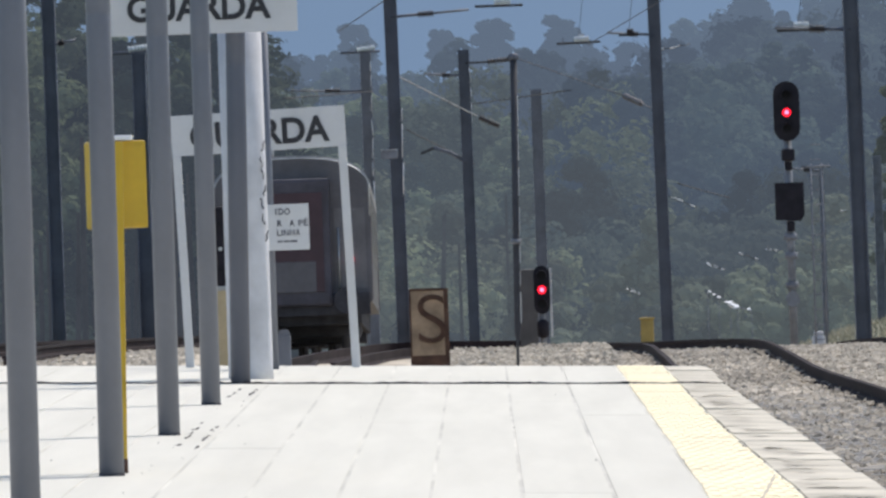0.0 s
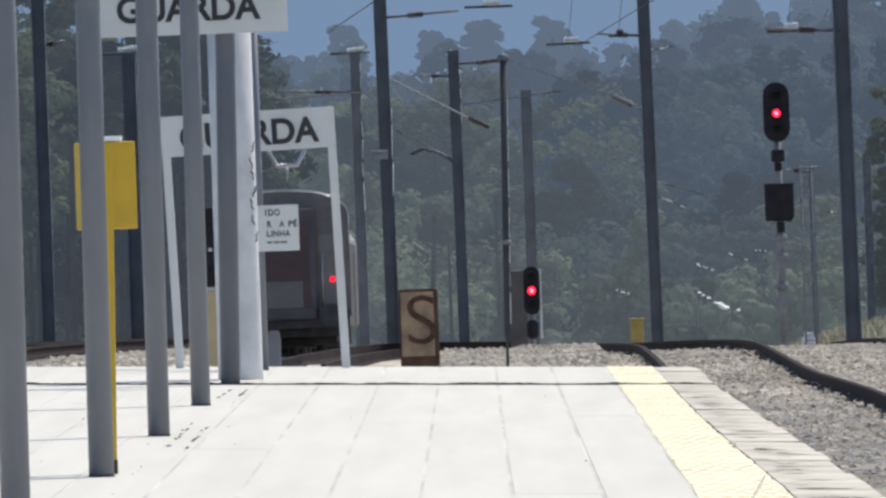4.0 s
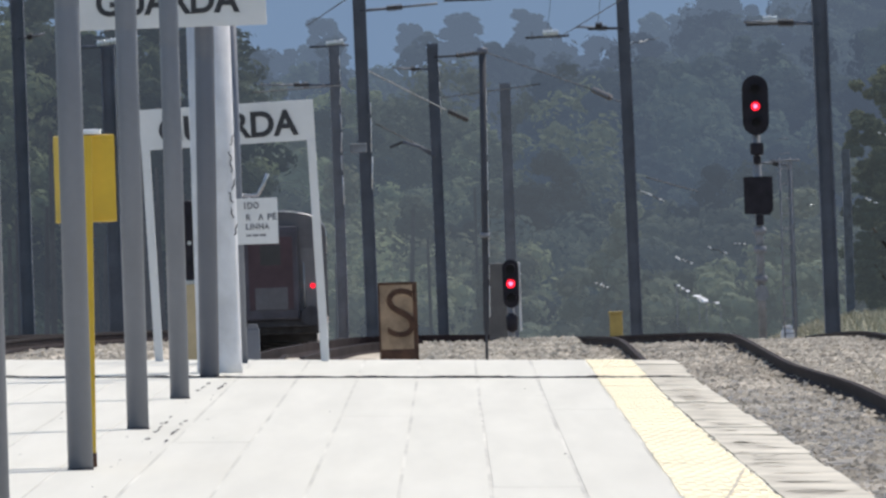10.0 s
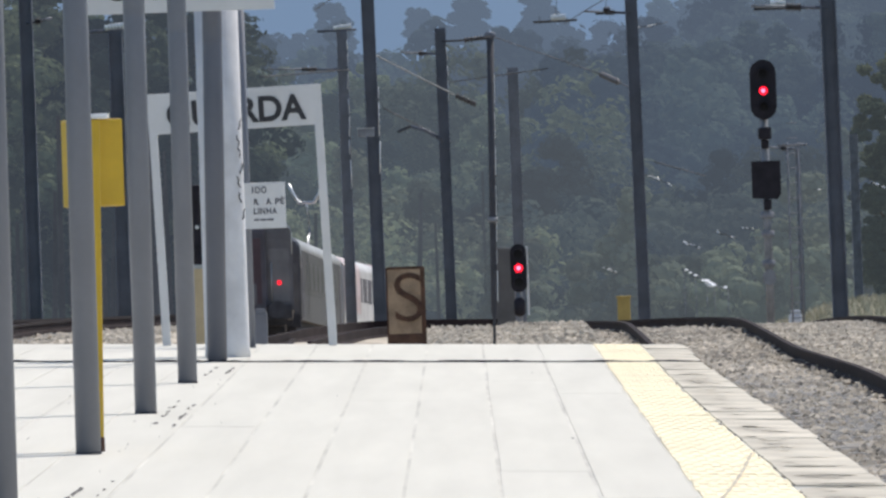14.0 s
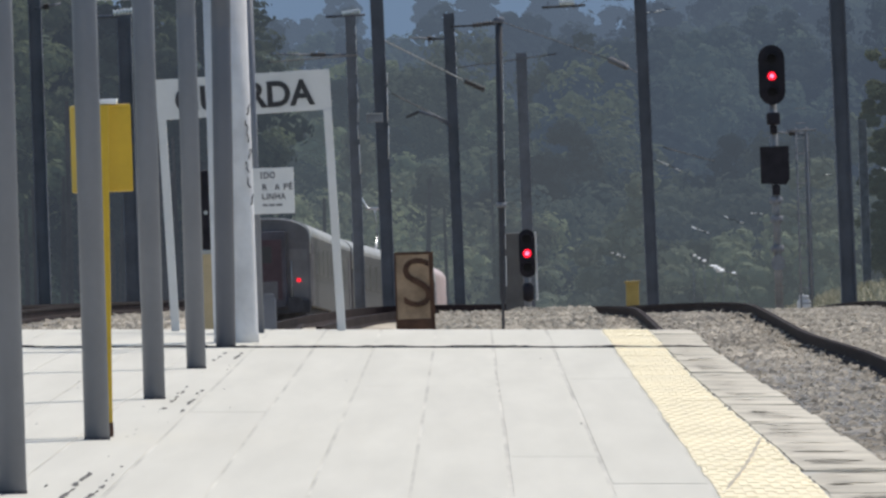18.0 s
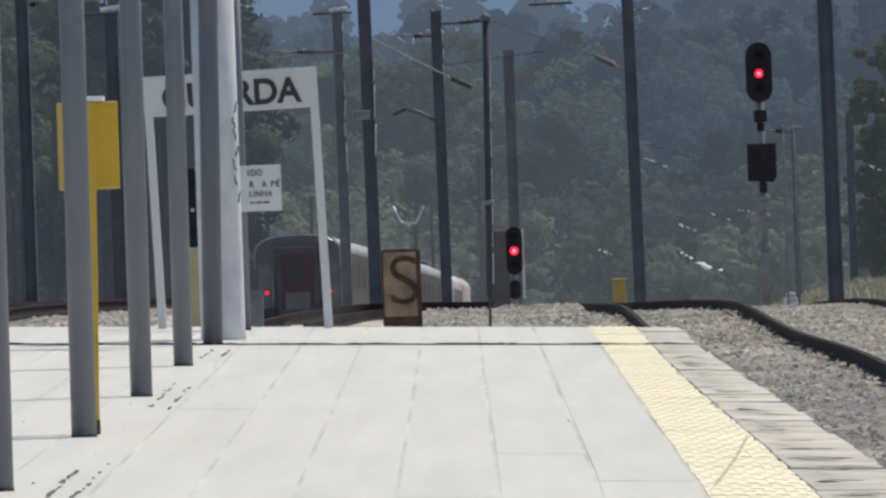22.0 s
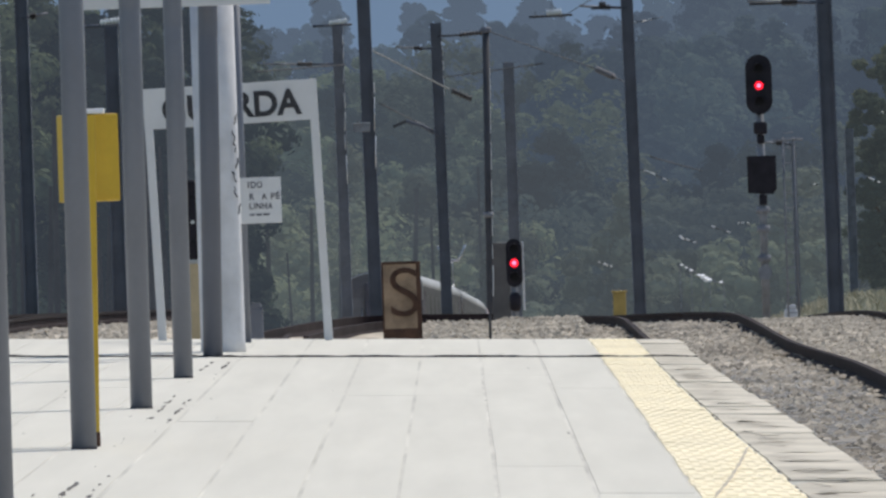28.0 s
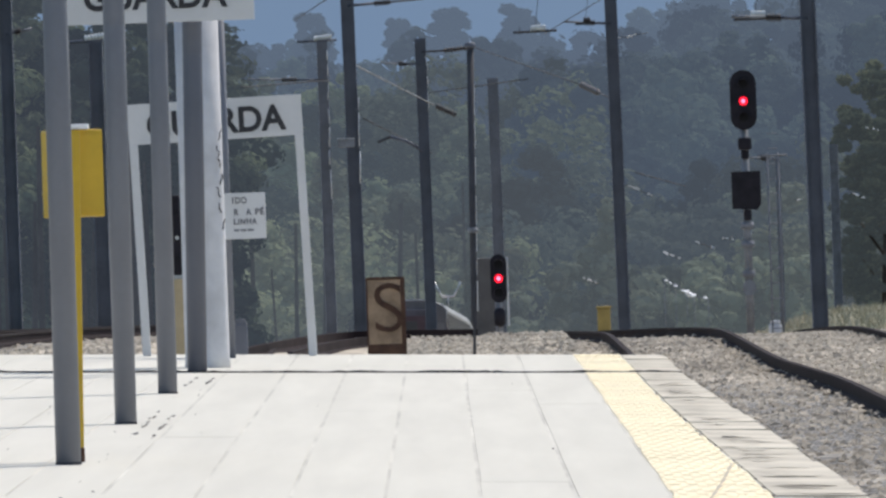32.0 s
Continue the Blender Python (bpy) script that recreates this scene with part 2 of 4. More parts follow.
def box(bm, x0, x1, y0, y1, z0, z1, bevel=0.0):
    v = [bm.verts.new(p) for p in ((x0, y0, z0), (x1, y0, z0), (x1, y1, z0), (x0, y1, z0), (x0, y0, z1), (x1, y0, z1), (x1, y1, z1), (x0, y1, z1))]
    fs = [bm.faces.new([v[i] for i in q]) for q in ((3, 2, 1, 0), (4, 5, 6, 7), (0, 1, 5, 4), (1, 2, 6, 5), (2, 3, 7, 6), (3, 0, 4, 7))]
    if bevel:
        es = list({e for f in fs for e in f.edges})
        bmesh.ops.bevel(bm, geom=es, offset=bevel, segments=2, affect="EDGES", profile=0.6)
    return bm


def boxed(*a, **k):
    return box(bmesh.new(), *a, **k)


def tube(bm, pts, r, n=8, r1=None):
    """A round bar along the points, closed at both ends."""
    pts = [Vector(p) for p in pts]
    rings = []
    for i, p in enumerate(pts):
        d = (pts[min(i + 1, len(pts) - 1)] - pts[max(i - 1, 0)]).normalized()
        side = d.orthogonal().normalized() if abs(d.z) < 0.99 else Vector((1, 0, 0))
        if abs(d.z) < 0.99:
            side = d.cross(Vector((0, 0, 1))).normalized()
        up = side.cross(d)
        rr = r if r1 is None else r + (r1 - r) * i / (len(pts) - 1)
        rings.append([bm.verts.new(p + (side * math.cos(2 * math.pi * k / n) + up * math.sin(2 * math.pi * k / n)) * rr) for k in range(n)])
    for a, b in zip(rings, rings[1:]):
        for k in range(n):
            f = bm.faces.new((a[k], a[(k + 1) % n], b[(k + 1) % n], b[k]))
            f.smooth = True
    bm.faces.new(rings[0][::-1])
    bm.faces.new(rings[-1])
    return bm


def tubed(pts, r, n=8, r1=None):
    bm = tube(bmesh.new(), pts, r, n, r1)
    bmesh.ops.recalc_face_normals(bm, faces=bm.faces)
    return bm


def slab_of(outline, depth):
    """A flat plate with that outline in x and z, as thick as depth along y."""
    bm = bmesh.new()
    a = [bm.verts.new((x, -depth / 2, z)) for x, z in outline]
    b = [bm.verts.new((x, depth / 2, z)) for x, z in outline]
    bm.faces.new(a)
    bm.faces.new(b[::-1])
    for i in range(len(a)):
        j = (i + 1) % len(a)
        bm.faces.new((a[j], a[i], b[i], b[j]))
    bmesh.ops.recalc_face_normals(bm, faces=bm.faces)
    return bm


def lathe(profile, n=16):
    """A turned piece round z from (radius, z) pairs."""
    bm = bmesh.new()
    rings = [[bm.verts.new((r * math.cos(2 * math.pi * k / n), r * math.sin(2 * math.pi * k / n), z)) for k in range(n)] for r, z in profile]
    for a, b in zip(rings, rings[1:]):
        for k in range(n):
            bm.faces.new((a[k], a[(k + 1) % n], b[(k + 1) % n], b[k])).smooth = True
    bm.faces.new(rings[0][::-1])
    bm.faces.new(rings[-1])
    return bm


def letters(name, words, size, material, parent, x, y, z, wide=None, label="", bold=0.030):
    """Flat letters that face the camera's side, standing at the pose."""
    cu = bpy.data.curves.new(name, "FONT")
    cu.body, cu.size, cu.extrude, cu.align_x, cu.align_y = words, size, 0.002, "CENTER", "BOTTOM_BASELINE"
    cu.offset = size * bold
    tmp = bpy.data.objects.new(name, cu)
    me = bpy.data.meshes.new_from_object(tmp)
    bpy.data.objects.remove(tmp)
    xs = [v.co.x for v in me.vertices]
    k = wide / (max(xs) - min(xs)) if wide else 1.0
    mid = (max(xs) + min(xs)) / 2
    for v in me.vertices:
        v.co.x = (v.co.x - mid) * k
    me.materials.clear()
    me.materials.append(material)
    ob = new(name, me)
    ob.parent = parent
    ob.matrix_basis = pose(x, y, z, 90)
    if label:
        ob["label"] = label
    return ob


def smooth(a, b, t):
    t = min(1, max(0, (t - a) / (b - a)))
    return t * t * (3 - 2 * t)


def along(table, v):
    """Reads a table of pairs with a smooth curve through them."""
    xs = [p[0] for p in table]
    ys = [p[1] for p in table]
    n = len(xs)
    if v <= xs[0]:
        return ys[0]
    if v >= xs[-1]:
        return ys[-1] + (v - xs[-1]) * (ys[-1] - ys[-2]) / (xs[-1] - xs[-2])
    i = max(k for k in range(n - 1) if xs[k] <= v)

    def slope(k):
        if k in (0, n - 1):
            return 0.0 if k == 0 else (ys[-1] - ys[-2]) / (xs[-1] - xs[-2])
        return (ys[k + 1] - ys[k - 1]) / (xs[k + 1] - xs[k - 1])
    h = xs[i + 1] - xs[i]
    t = (v - xs[i]) / h
    return ((2 * t ** 3 - 3 * t ** 2 + 1) * ys[i] + (t ** 3 - 2 * t ** 2 + t) * h * slope(i)
            + (-2 * t ** 3 + 3 * t ** 2) * ys[i + 1] + (t ** 3 - t ** 2) * h * slope(i + 1))


# ---- plan ----
LEAN = math.tan(radians(2.0))                    # the platform falls towards the track on its right
PLATFORM_END, STEP_Y, PLATFORM_LEFT = 88.6, 81.4, -5.56
# rail level along the line: level past the platform, then down the bank
FALL = [(0, -0.86), (105, -0.865), (130, -0.94), (157, -1.0), (180, -1.38), (204, -1.92), (226, -2.32), (251, -2.76), (298, -3.86), (338, -5.09), (372, -6.26), (398, -7.1), (440, -8.7), (480, -10.6), (600, -14.5)]
# the middle of the track by which the train leaves
TRAIN_TRACK = [(0, -7.2), (90, -7.2), (103, -5.4), (118, -3.4), (132, -3.35), (184, -3.45), (204, -3.4), (221, -4.7), (232, -5.1), (243, -4.8), (252, -4.62), (263, -4.52), (272, -5.16),
               (281, -6.08), (294, -6.7), (305, -6.2), (316, -5.7), (326, -5.45), (335, -5.0), (344, -4.35), (355, -3.7), (372, -2.7), (398, -1.3), (420, -0.4), (456, 0.3), (504, 0.7), (564, 0.85)]


def rail_z(y):
    return along(FALL, y)


def train_x(y):
    return along(TRAIN_TRACK, y)


def platform_z(x, y=0):
    return -LEAN * x


def strip_right(y):
    """Where the tactile strip ends and the coping begins."""
    return 1.53 + 0.10 * smooth(74, 46, y)


def coping_edge(y):
    """The outer edge of the platform, which drifts away from the paving."""
    return 1.90 + 0.0068 * (80.5 - min(max(y, 30), 80.5))


# ---- ground ----
def ground_z(x, y):
    z = rail_z(min(y, 470)) - 0.30
    if y > 470:
        z += -3.0 * smooth(470, 540, y) + 14.5 * smooth(540, 1150, y) + (4.6 + 3.9 * smooth(8, 29, x)) * smooth(1150, 1700, y) + 6.9 * smooth(1600, 1900, y) + 7 * smooth(29, 60, x) * smooth(800, 1300, y) + 2.5 * smooth(0, 30, -x) * smooth(800, 1300, y)
    side = smooth(7.5, 11.5, x) * smooth(180, 260, y) * (0.35 + 0.75 * smooth(220, 300, y)) + smooth(9, 30, -x) * 1.2
    return z + side + 0.25 * smooth(11, 18, abs(x)) * noise.noise(Vector((x * 0.13, y * 0.05, 0)))


def build_ground():
    ys = [-60, -20, 20, 60] + list(np.arange(86, 480, 4.0)) + list(np.arange(490, 1300, 30.0)) + [1500, 2000, 3000, 4600]
    xs = [-2500, -800, -300, -120, -70, -45] + list(np.arange(-32, 32.1, 1.6)) + [45, 70, 120, 300, 800, 2500]
    verts = [(x, y, ground_z(x, y)) for y in ys for x in xs]
    w = len(xs)
    faces = [(j * w + i, j * w + i + 1, (j + 1) * w + i + 1, (j + 1) * w + i) for j in range(len(ys) - 1) for i in range(w - 1)]
    sheet = mesh_part("ground", verts, faces, EARTH, smooth=True)
    # ground past 484 m takes the glowing painted-haze colour
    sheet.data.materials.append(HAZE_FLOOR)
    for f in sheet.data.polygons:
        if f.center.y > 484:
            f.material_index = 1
    tagged(sheet, "dry brown earth falling away beyond the platform end", "ground", kind="structure")


def build_ballast(name, centre, y0, y1, half=2.4, lift=0.0, heap=0.0):
    """The crushed-stone bed under one track, with loose stones on it."""
    ys = np.arange(y0, y1, 2.0)
    prof = [(-half - 0.5, -0.42), (-half, -0.23), (-0.9, -0.225), (0, -0.24), (0.9, -0.225), (half, -0.23), (half + 0.5, -0.42)]
    verts = [(centre(y) + dx, y, rail_z(y) + dz + lift + heap * smooth(112, 140, y) + random.uniform(-0.03, 0.03)) for y in ys for dx, dz in prof]
    w = len(prof)
    faces = [(j * w + i, j * w + i + 1, (j + 1) * w + i + 1, (j + 1) * w + i) for j in range(len(ys) - 1) for i in range(w - 1)]
    return tagged(mesh_part(name, verts, faces, BALLAST), "bed of crushed grey ballast stone under the rails", "ballast", kind="structure")


def build_stones(name, centre, y0, y1, count, half, size=(0.025, 0.055), lift=-0.225, heap=0.0):
    verts, faces = [], []
    for _ in range(count):
        y = random.uniform(y0, y1)
        x = centre(y) + random.uniform(-half, half)
        z = rail_z(y) + lift + heap * smooth(112, 140, y) + random.uniform(-0.02, 0.05)
        r = random.uniform(*size)
        k = len(verts)
        for d in ((1, 0, 0), (-0.5, 0.9, 0), (-0.5, -0.9, 0), (0.1, 0.1, 1.0), (-0.6, 0.2, 0.7)):
            verts.append((x + r * (d[0] + random.uniform(-0.3, 0.3)), y + r * (d[1] + random.uniform(-0.3, 0.3)), z + 0.6 * r * (d[2] + random.uniform(-0.3, 0.3))))
        faces += [(k, k + 1, k + 4), (k, k + 4, k + 3), (k, k + 3, k + 2), (k + 1, k + 2, k + 4), (k + 2, k + 3, k + 4)]
    tagged(mesh_part(name, verts, faces, BALLAST), "loose crushed grey and brown ballast stones", "ballast", kind="stuff")


def build_track(name, centre, y0, y1, label, lift=0.0):
    track = tagged(root(name, 0, y0, rail_z(y0) + lift), label, "railway track", "railway tracks")
    step = 3.0
    ys = list(np.arange(y0, y1 + 0.1, step))
    prof = [(-0.09, -0.03), (-0.09, 0.02), (-0.02, 0.04), (-0.02, 0.12), (-0.038, 0.13), (-0.038, 0.172), (0.038, 0.172), (0.038, 0.13), (0.02, 0.12), (0.02, 0.04), (0.09, 0.02), (0.09, -0.03)]
    w = len(prof)
    for side in (-0.87, 0.87):
        verts = []
        for y in ys:
            dx = (centre(y + 0.5) - centre(y - 0.5))
            x = centre(y) + side
            verts += [(x + px, y - y0 + px * -dx, rail_z(y) - rail_z(y0) - 0.166 + pz) for px, pz in prof]
        faces = [(j * w + i, j * w + (i + 1) % w, (j + 1) * w + (i + 1) % w, (j + 1) * w + i) for j in range(len(ys) - 1) for i in range(w)]
        faces += [tuple(range(w))[::-1], tuple(range((len(ys) - 1) * w, len(ys) * w))]
        rail = mesh_part("rail", verts, faces, RAIL_STEEL, track)
        rail.data.materials.append(RAIL_HEAD)
        for p in rail.data.polygons:
            if len(p.vertices) == 4 and p.index % w == 6:
                p.material_index = 1
    me = None
    for y in np.arange(y0 + 0.3, min(y1, max(y0 + 75, 130)), 0.62):
        if me is None:
            me = bpy.data.meshes.new("sleeper")
            bm = boxed(-1.3, 1.3, -0.13, 0.13, -0.2, 0, bevel=0.02)
            bm.to_mesh(me)
            bm.free()
            me.materials.append(SLEEPER)
        share("sleeper", me, track, centre(y), y - y0, rail_z(y) - rail_z(y0) - 0.2)
    return track


def view_fitted_rails(lines):
    """Rails curved over the crest of the bank to fit the camera's view."""
    track = tagged(root("track_crossover", 0, 130, rail_z(130)), "dark rusty rails curved over the ballast to fit the view", "railway track", "railway tracks")
    prof = [(-0.08, -0.02), (-0.03, 0.05), (-0.04, 0.165), (0.04, 0.165), (0.03, 0.05), (0.08, -0.02)]
    w = len(prof)
    for pts in lines:
        pts = [Vector(p) for p in pts]
        fine = []
        for i in range(len(pts) - 1):
            a, b, c, d = pts[max(i - 1, 0)], pts[i], pts[i + 1], pts[min(i + 2, len(pts) - 1)]
            for k in range(6):
                t = k / 6
                fine.append(0.5 * (2 * b + (c - a) * t + (2 * a - 5 * b + 4 * c - d) * t * t + (3 * b - a - 3 * c + d) * t ** 3))
        fine.append(pts[-1])
        verts = []
        for i, p in enumerate(fine):
            q = (fine[min(i + 1, len(fine) - 1)] - fine[max(i - 1, 0)]).normalized()
            verts += [(p.x + px * q.y, p.y - px * q.x - 130, -0.86 - rail_z(130) - 0.165 + pz) for px, pz in prof]
        n = len(fine)
        faces = [(j * w + i, j * w + (i + 1) % w, (j + 1) * w + (i + 1) % w, (j + 1) * w + i) for j in range(n - 1) for i in range(w)]
        faces += [tuple(range(w))[::-1], tuple(range((n - 1) * w, n * w))]
        mesh_part("rail", verts, faces, RAIL_STEEL, track)


# ---- platform ----
def build_platform():
    base = mesh_part("platform", *platform_body(), MORTAR)
    tagged(base, "pale concrete island platform with a weathered wall", "platform", kind="structure")
    col, n = 0.476, 14
    bay = 21.7
    first = {0: 49.0, 1: 53.2, 2: 46.9, 3: 46.9, 4: 64.9, 5: 62.0}
    me = {}

    def slab(w, long, name, thick, material):
        key = (name, w, long)
        if key not in me:
            bm = boxed(-w / 2, w / 2, -long / 2, long / 2, -thick, 0)
            m = bpy.data.meshes.new(name)
            bm.to_mesh(m)
            bm.free()
            m.materials.append(material)
            me[key] = m
        return me[key]
    slope = math.degrees(math.atan(LEAN))
    for i in range(n):
        x = 1.115 - col * (i + 0.5)
        y = (first[i] if i in first else 45 + i * 3.7) % bay - 2 * bay
        while y < PLATFORM_END:
            end = min(y + bay, STEP_Y if y < STEP_Y - 0.05 else PLATFORM_END)
            y = max(y, -19.4)
            long = end - y
            if long > 0.15:
                up = 0.012 if y > STEP_Y - 0.05 else 0.0
                share("paving_slab", slab(round(col - (0.022 if i < 7 else 0.014), 3), round(long - 0.03, 3), "paving_slab", 0.03, CONCRETE), base,
                      x + random.uniform(-0.003, 0.003), (y + end) / 2, platform_z(x) + up + random.uniform(-1, 1) * 0.0004, random.uniform(-1, 1) * 0.002, slope + random.uniform(-0.02, 0.02), random.uniform(-0.03, 0.03))
            y = end
    # a dark strip paints the step's shaded face, wavy to imitate heat shimmer
    bm = bmesh.new()
    rows = []
    for k in range(181):
        x = PLATFORM_LEFT + 0.05 + (1.90 - PLATFORM_LEFT - 0.05) * k / 180
        wave = 0.004 * math.sin(k * 0.33 + 1.5 * math.sin(k * 0.11)) + random.uniform(-0.003, 0.003)
        top, y0 = 0.0135 + wave + (0.004 if random.random() < 0.15 else 0), STEP_Y - 0.012 + random.uniform(-0.03, 0.0)
        rows.append([bm.verts.new((x, y, platform_z(x) + z)) for y, z in ((y0, -0.01), (STEP_Y - 0.001, -0.01), (STEP_Y - 0.001, top), (y0, top))])
    for a, b in zip(rows, rows[1:]):
        for i in range(4):
            bm.faces.new((a[i], b[i], b[(i + 1) % 4], a[(i + 1) % 4]))
    part("expansion_joint", bm, UNDERFRAME, base, "dark strip painting the shaded step face across the platform")
    bm = bmesh.new()
    v = [bm.verts.new((x, y, platform_z(x) + z)) for y in (STEP_Y, PLATFORM_END - 0.03) for x, z in ((PLATFORM_LEFT + 0.05, -0.01), (1.88, -0.01), (1.88, 0.0095), (PLATFORM_LEFT + 0.05, 0.0095))]
    for q in ((0, 1, 2, 3), (7, 6, 5, 4), (3, 2, 6, 7), (1, 5, 6, 2), (0, 3, 7, 4), (0, 4, 5, 1)):
        bm.faces.new([v[i] for i in q])
    part("end_bed", bm, MORTAR, base, "raised mortar bed of the platform end")
    # tactile strip: tiles with rows of studs
    tile = bpy.data.meshes.new("tactile_tile")
    bm = boxed(-0.2, 0.2, -0.395, 0.395, -0.04, 0)
    for b in range(2):
        for a in range(5 + b):
            cx, cy = -0.16 + a * 0.08 - (0.04 if b else 0), -0.2 + b * 0.4
            box(bm, max(cx - 0.024, -0.198), min(cx + 0.024, 0.198), cy - 0.13, cy + 0.13, 0, 0.0032)
    bm.to_mesh(tile)
    bm.free()
    tile.materials.append(YELLOW_TILE)
    y = -19.4
    while y < PLATFORM_END - 0.3:
        up = 0.014 if y > STEP_Y - 0.3 else 0.002
        wide = strip_right(y + 0.4) - 1.128
        mid = 1.128 + wide / 2 + random.uniform(-0.006, 0.006)
        laid = share("tactile_tile", tile, base, mid, y + 0.4, platform_z(mid) + up + random.uniform(-0.002, 0.002), 0, slope + random.uniform(-0.3, 0.3), 0)
        laid.matrix_basis = laid.matrix_basis @ Matrix.Diagonal((wide / 0.4, 1, 1, 1))
        y += 0.8
    y = -19.0
    while y < PLATFORM_END - 0.2:
        long = random.choice((1.8, 2.4, 2.4, 3.2))
        inner, outer = strip_right(y + long / 2) + 0.012, coping_edge(y + long / 2) + random.uniform(-0.012, 0.012)
        mid = (inner + outer) / 2
        if y + long < PLATFORM_END + 0.5:
            share("coping_stone", slab(round(outer - inner, 3), long, "coping_stone", 0.22, COPING), base, mid, y + long / 2, platform_z(mid) + 0.005 + random.uniform(-0.003, 0.004) + (0.01 if y > STEP_Y else 0),
                  random.uniform(-0.12, 0.12), slope + random.uniform(-0.6, 0.6), 0.25 + random.uniform(-0.2, 0.2))
        y += long + random.uniform(0.004, 0.03)


def joint_dirt():
    """Dirt and small weeds along the two joints of the old drain."""
    rng = np.random.default_rng(4)
    verts, faces = [], []
    spots = [(x0, y0 + rng.normal() * 0.9, 1.0) for x0 in (-1.93, -1.80) for y0 in (47.5, 50.2, 64.2, 66.3, 78.2) for _ in range(4)]
    spots += [(x0, rng.uniform(52, 80), 0.4) for x0 in (-1.93, -1.80) for _ in range(10)]
    spots += [(rng.uniform(-3, 1), rng.uniform(46, 80), 0.5) for _ in range(12)]
    # weeds between the strip and the coping
    spots += [(strip_right(y0) + 0.004, y0, 0.8) for y0 in rng.uniform(46, 80, 34)]
    for x, y, size in spots:
        x += rng.normal() * 0.008
        r, h = size * rng.uniform(0.008, 0.018), size * rng.uniform(0.004, 0.013)
        long = size * rng.uniform(0.12, 0.45)
        z = platform_z(x)
        k = len(verts)
        for i in range(7):
            a = i * 0.8976 + rng.uniform(-0.3, 0.3)
            q = rng.uniform(0.6, 1.2)
            verts.append((x + q * r * math.cos(a), y + q * long * math.sin(a), z + 0.0012))
        verts.append((x, y, z + h))
        faces += [(k + i, k + (i + 1) % 7, k + 7) for i in range(7)]
    # a faint thin mark curving over the strip
    mark_v, mark_f = [], []
    for i in range(31):
        y = 47.6 + 8.6 * i / 30
        x = 1.0 + 0.57 * ((y - 46) / 10.2) ** 0.75
        w = 0.008 + 0.004 * math.sin(i * 1.7)
        mark_v += [(x + dx, y, platform_z(x + dx) + (0.0105 if x > strip_right(y) - 0.42 else 0.003)) for dx in (-w, w)]
    mark_f = [(2 * i, 2 * i + 1, 2 * i + 3, 2 * i + 2) for i in range(30)]
    tagged(mesh_part("tyre_mark", mark_v, mark_f, CURVED_MARK), "faint grey-brown mark curving over the platform edge", "tyre mark", kind="stuff")
    grime_v, grime_f = [], []
    for _ in range(100):
        # smears of grime from the tactile strip out over the coping
        y = rng.uniform(46, 88)
        x = strip_right(y) + 0.02 + abs(rng.normal()) * 0.05
        wide, long, z = rng.uniform(0.08, 0.38), rng.uniform(0.03, 0.16), platform_z(1.6) + 0.0125
        k, n = len(grime_v), 13
        for i in range(n):
            a = i * 2 * math.pi / n
            q = rng.uniform(0.25, 1.15)
            px = x + wide * (0.5 + 0.5 * q * math.cos(a))
            grime_v.append((px, y + long * q * math.sin(a), z - LEAN * (px - 1.6)))
        grime_f.append(tuple(range(k, k + n)))
    tagged(mesh_part("grime", grime_v, grime_f, GRIME), "grey-brown grime smeared over the coping stones", "grime", kind="stuff")
    tagged(mesh_part("joint_weeds", verts, faces, GRIME_DARK), "dark dirt and small weeds in the paving joints", "weeds", kind="stuff")


def platform_body():
    x0, x1, y0, y1 = PLATFORM_LEFT, 1.87, -20.0, PLATFORM_END - 0.02
    top = [(x, platform_z(x) - 0.0025) for x in (x0, x1)]
    verts, faces = [], []
    for y in (y0, y1):
        verts += [(x0, y, -1.3), (x1, y, -1.3), (x1, y, top[1][1]), (x0, y, top[0][1])]
    faces = [(0, 1, 2, 3), (7, 6, 5, 4), (1, 0, 4, 5), (2, 1, 5, 6), (3, 2, 6, 7), (0, 3, 7, 4)]
    return verts, faces


# ---- platform furniture ----
def grey_post(x, y, paint, tilt, width=0.14, height=4.4):
    z = platform_z(x)
    p = tagged(root("steel_post", x, y, z, 0, tilt, 0), "tall round grey painted steel post on the pale platform", "post", "row of grey posts")
    part("shaft", lathe([(width / 2, -0.02), (width / 2, 2.55), (width / 2 - 0.002, 2.56), (width / 2, 2.57), (width / 2, height)], 36), paint, p)
    # dark band added to paint the shadow gap under the post
    part("base_gasket", lathe([(width / 2 + 0.003, -0.018), (width / 2 + 0.003, 0.012)], 36), UNDERFRAME, p, "dark band painted in as the shadow gap at the foot")
    part("end_cap", lathe([(width / 2 + 0.004, height), (width / 2 + 0.004, height + 0.015), (0.01, height + 0.02)], 36), paint, p)
    return p


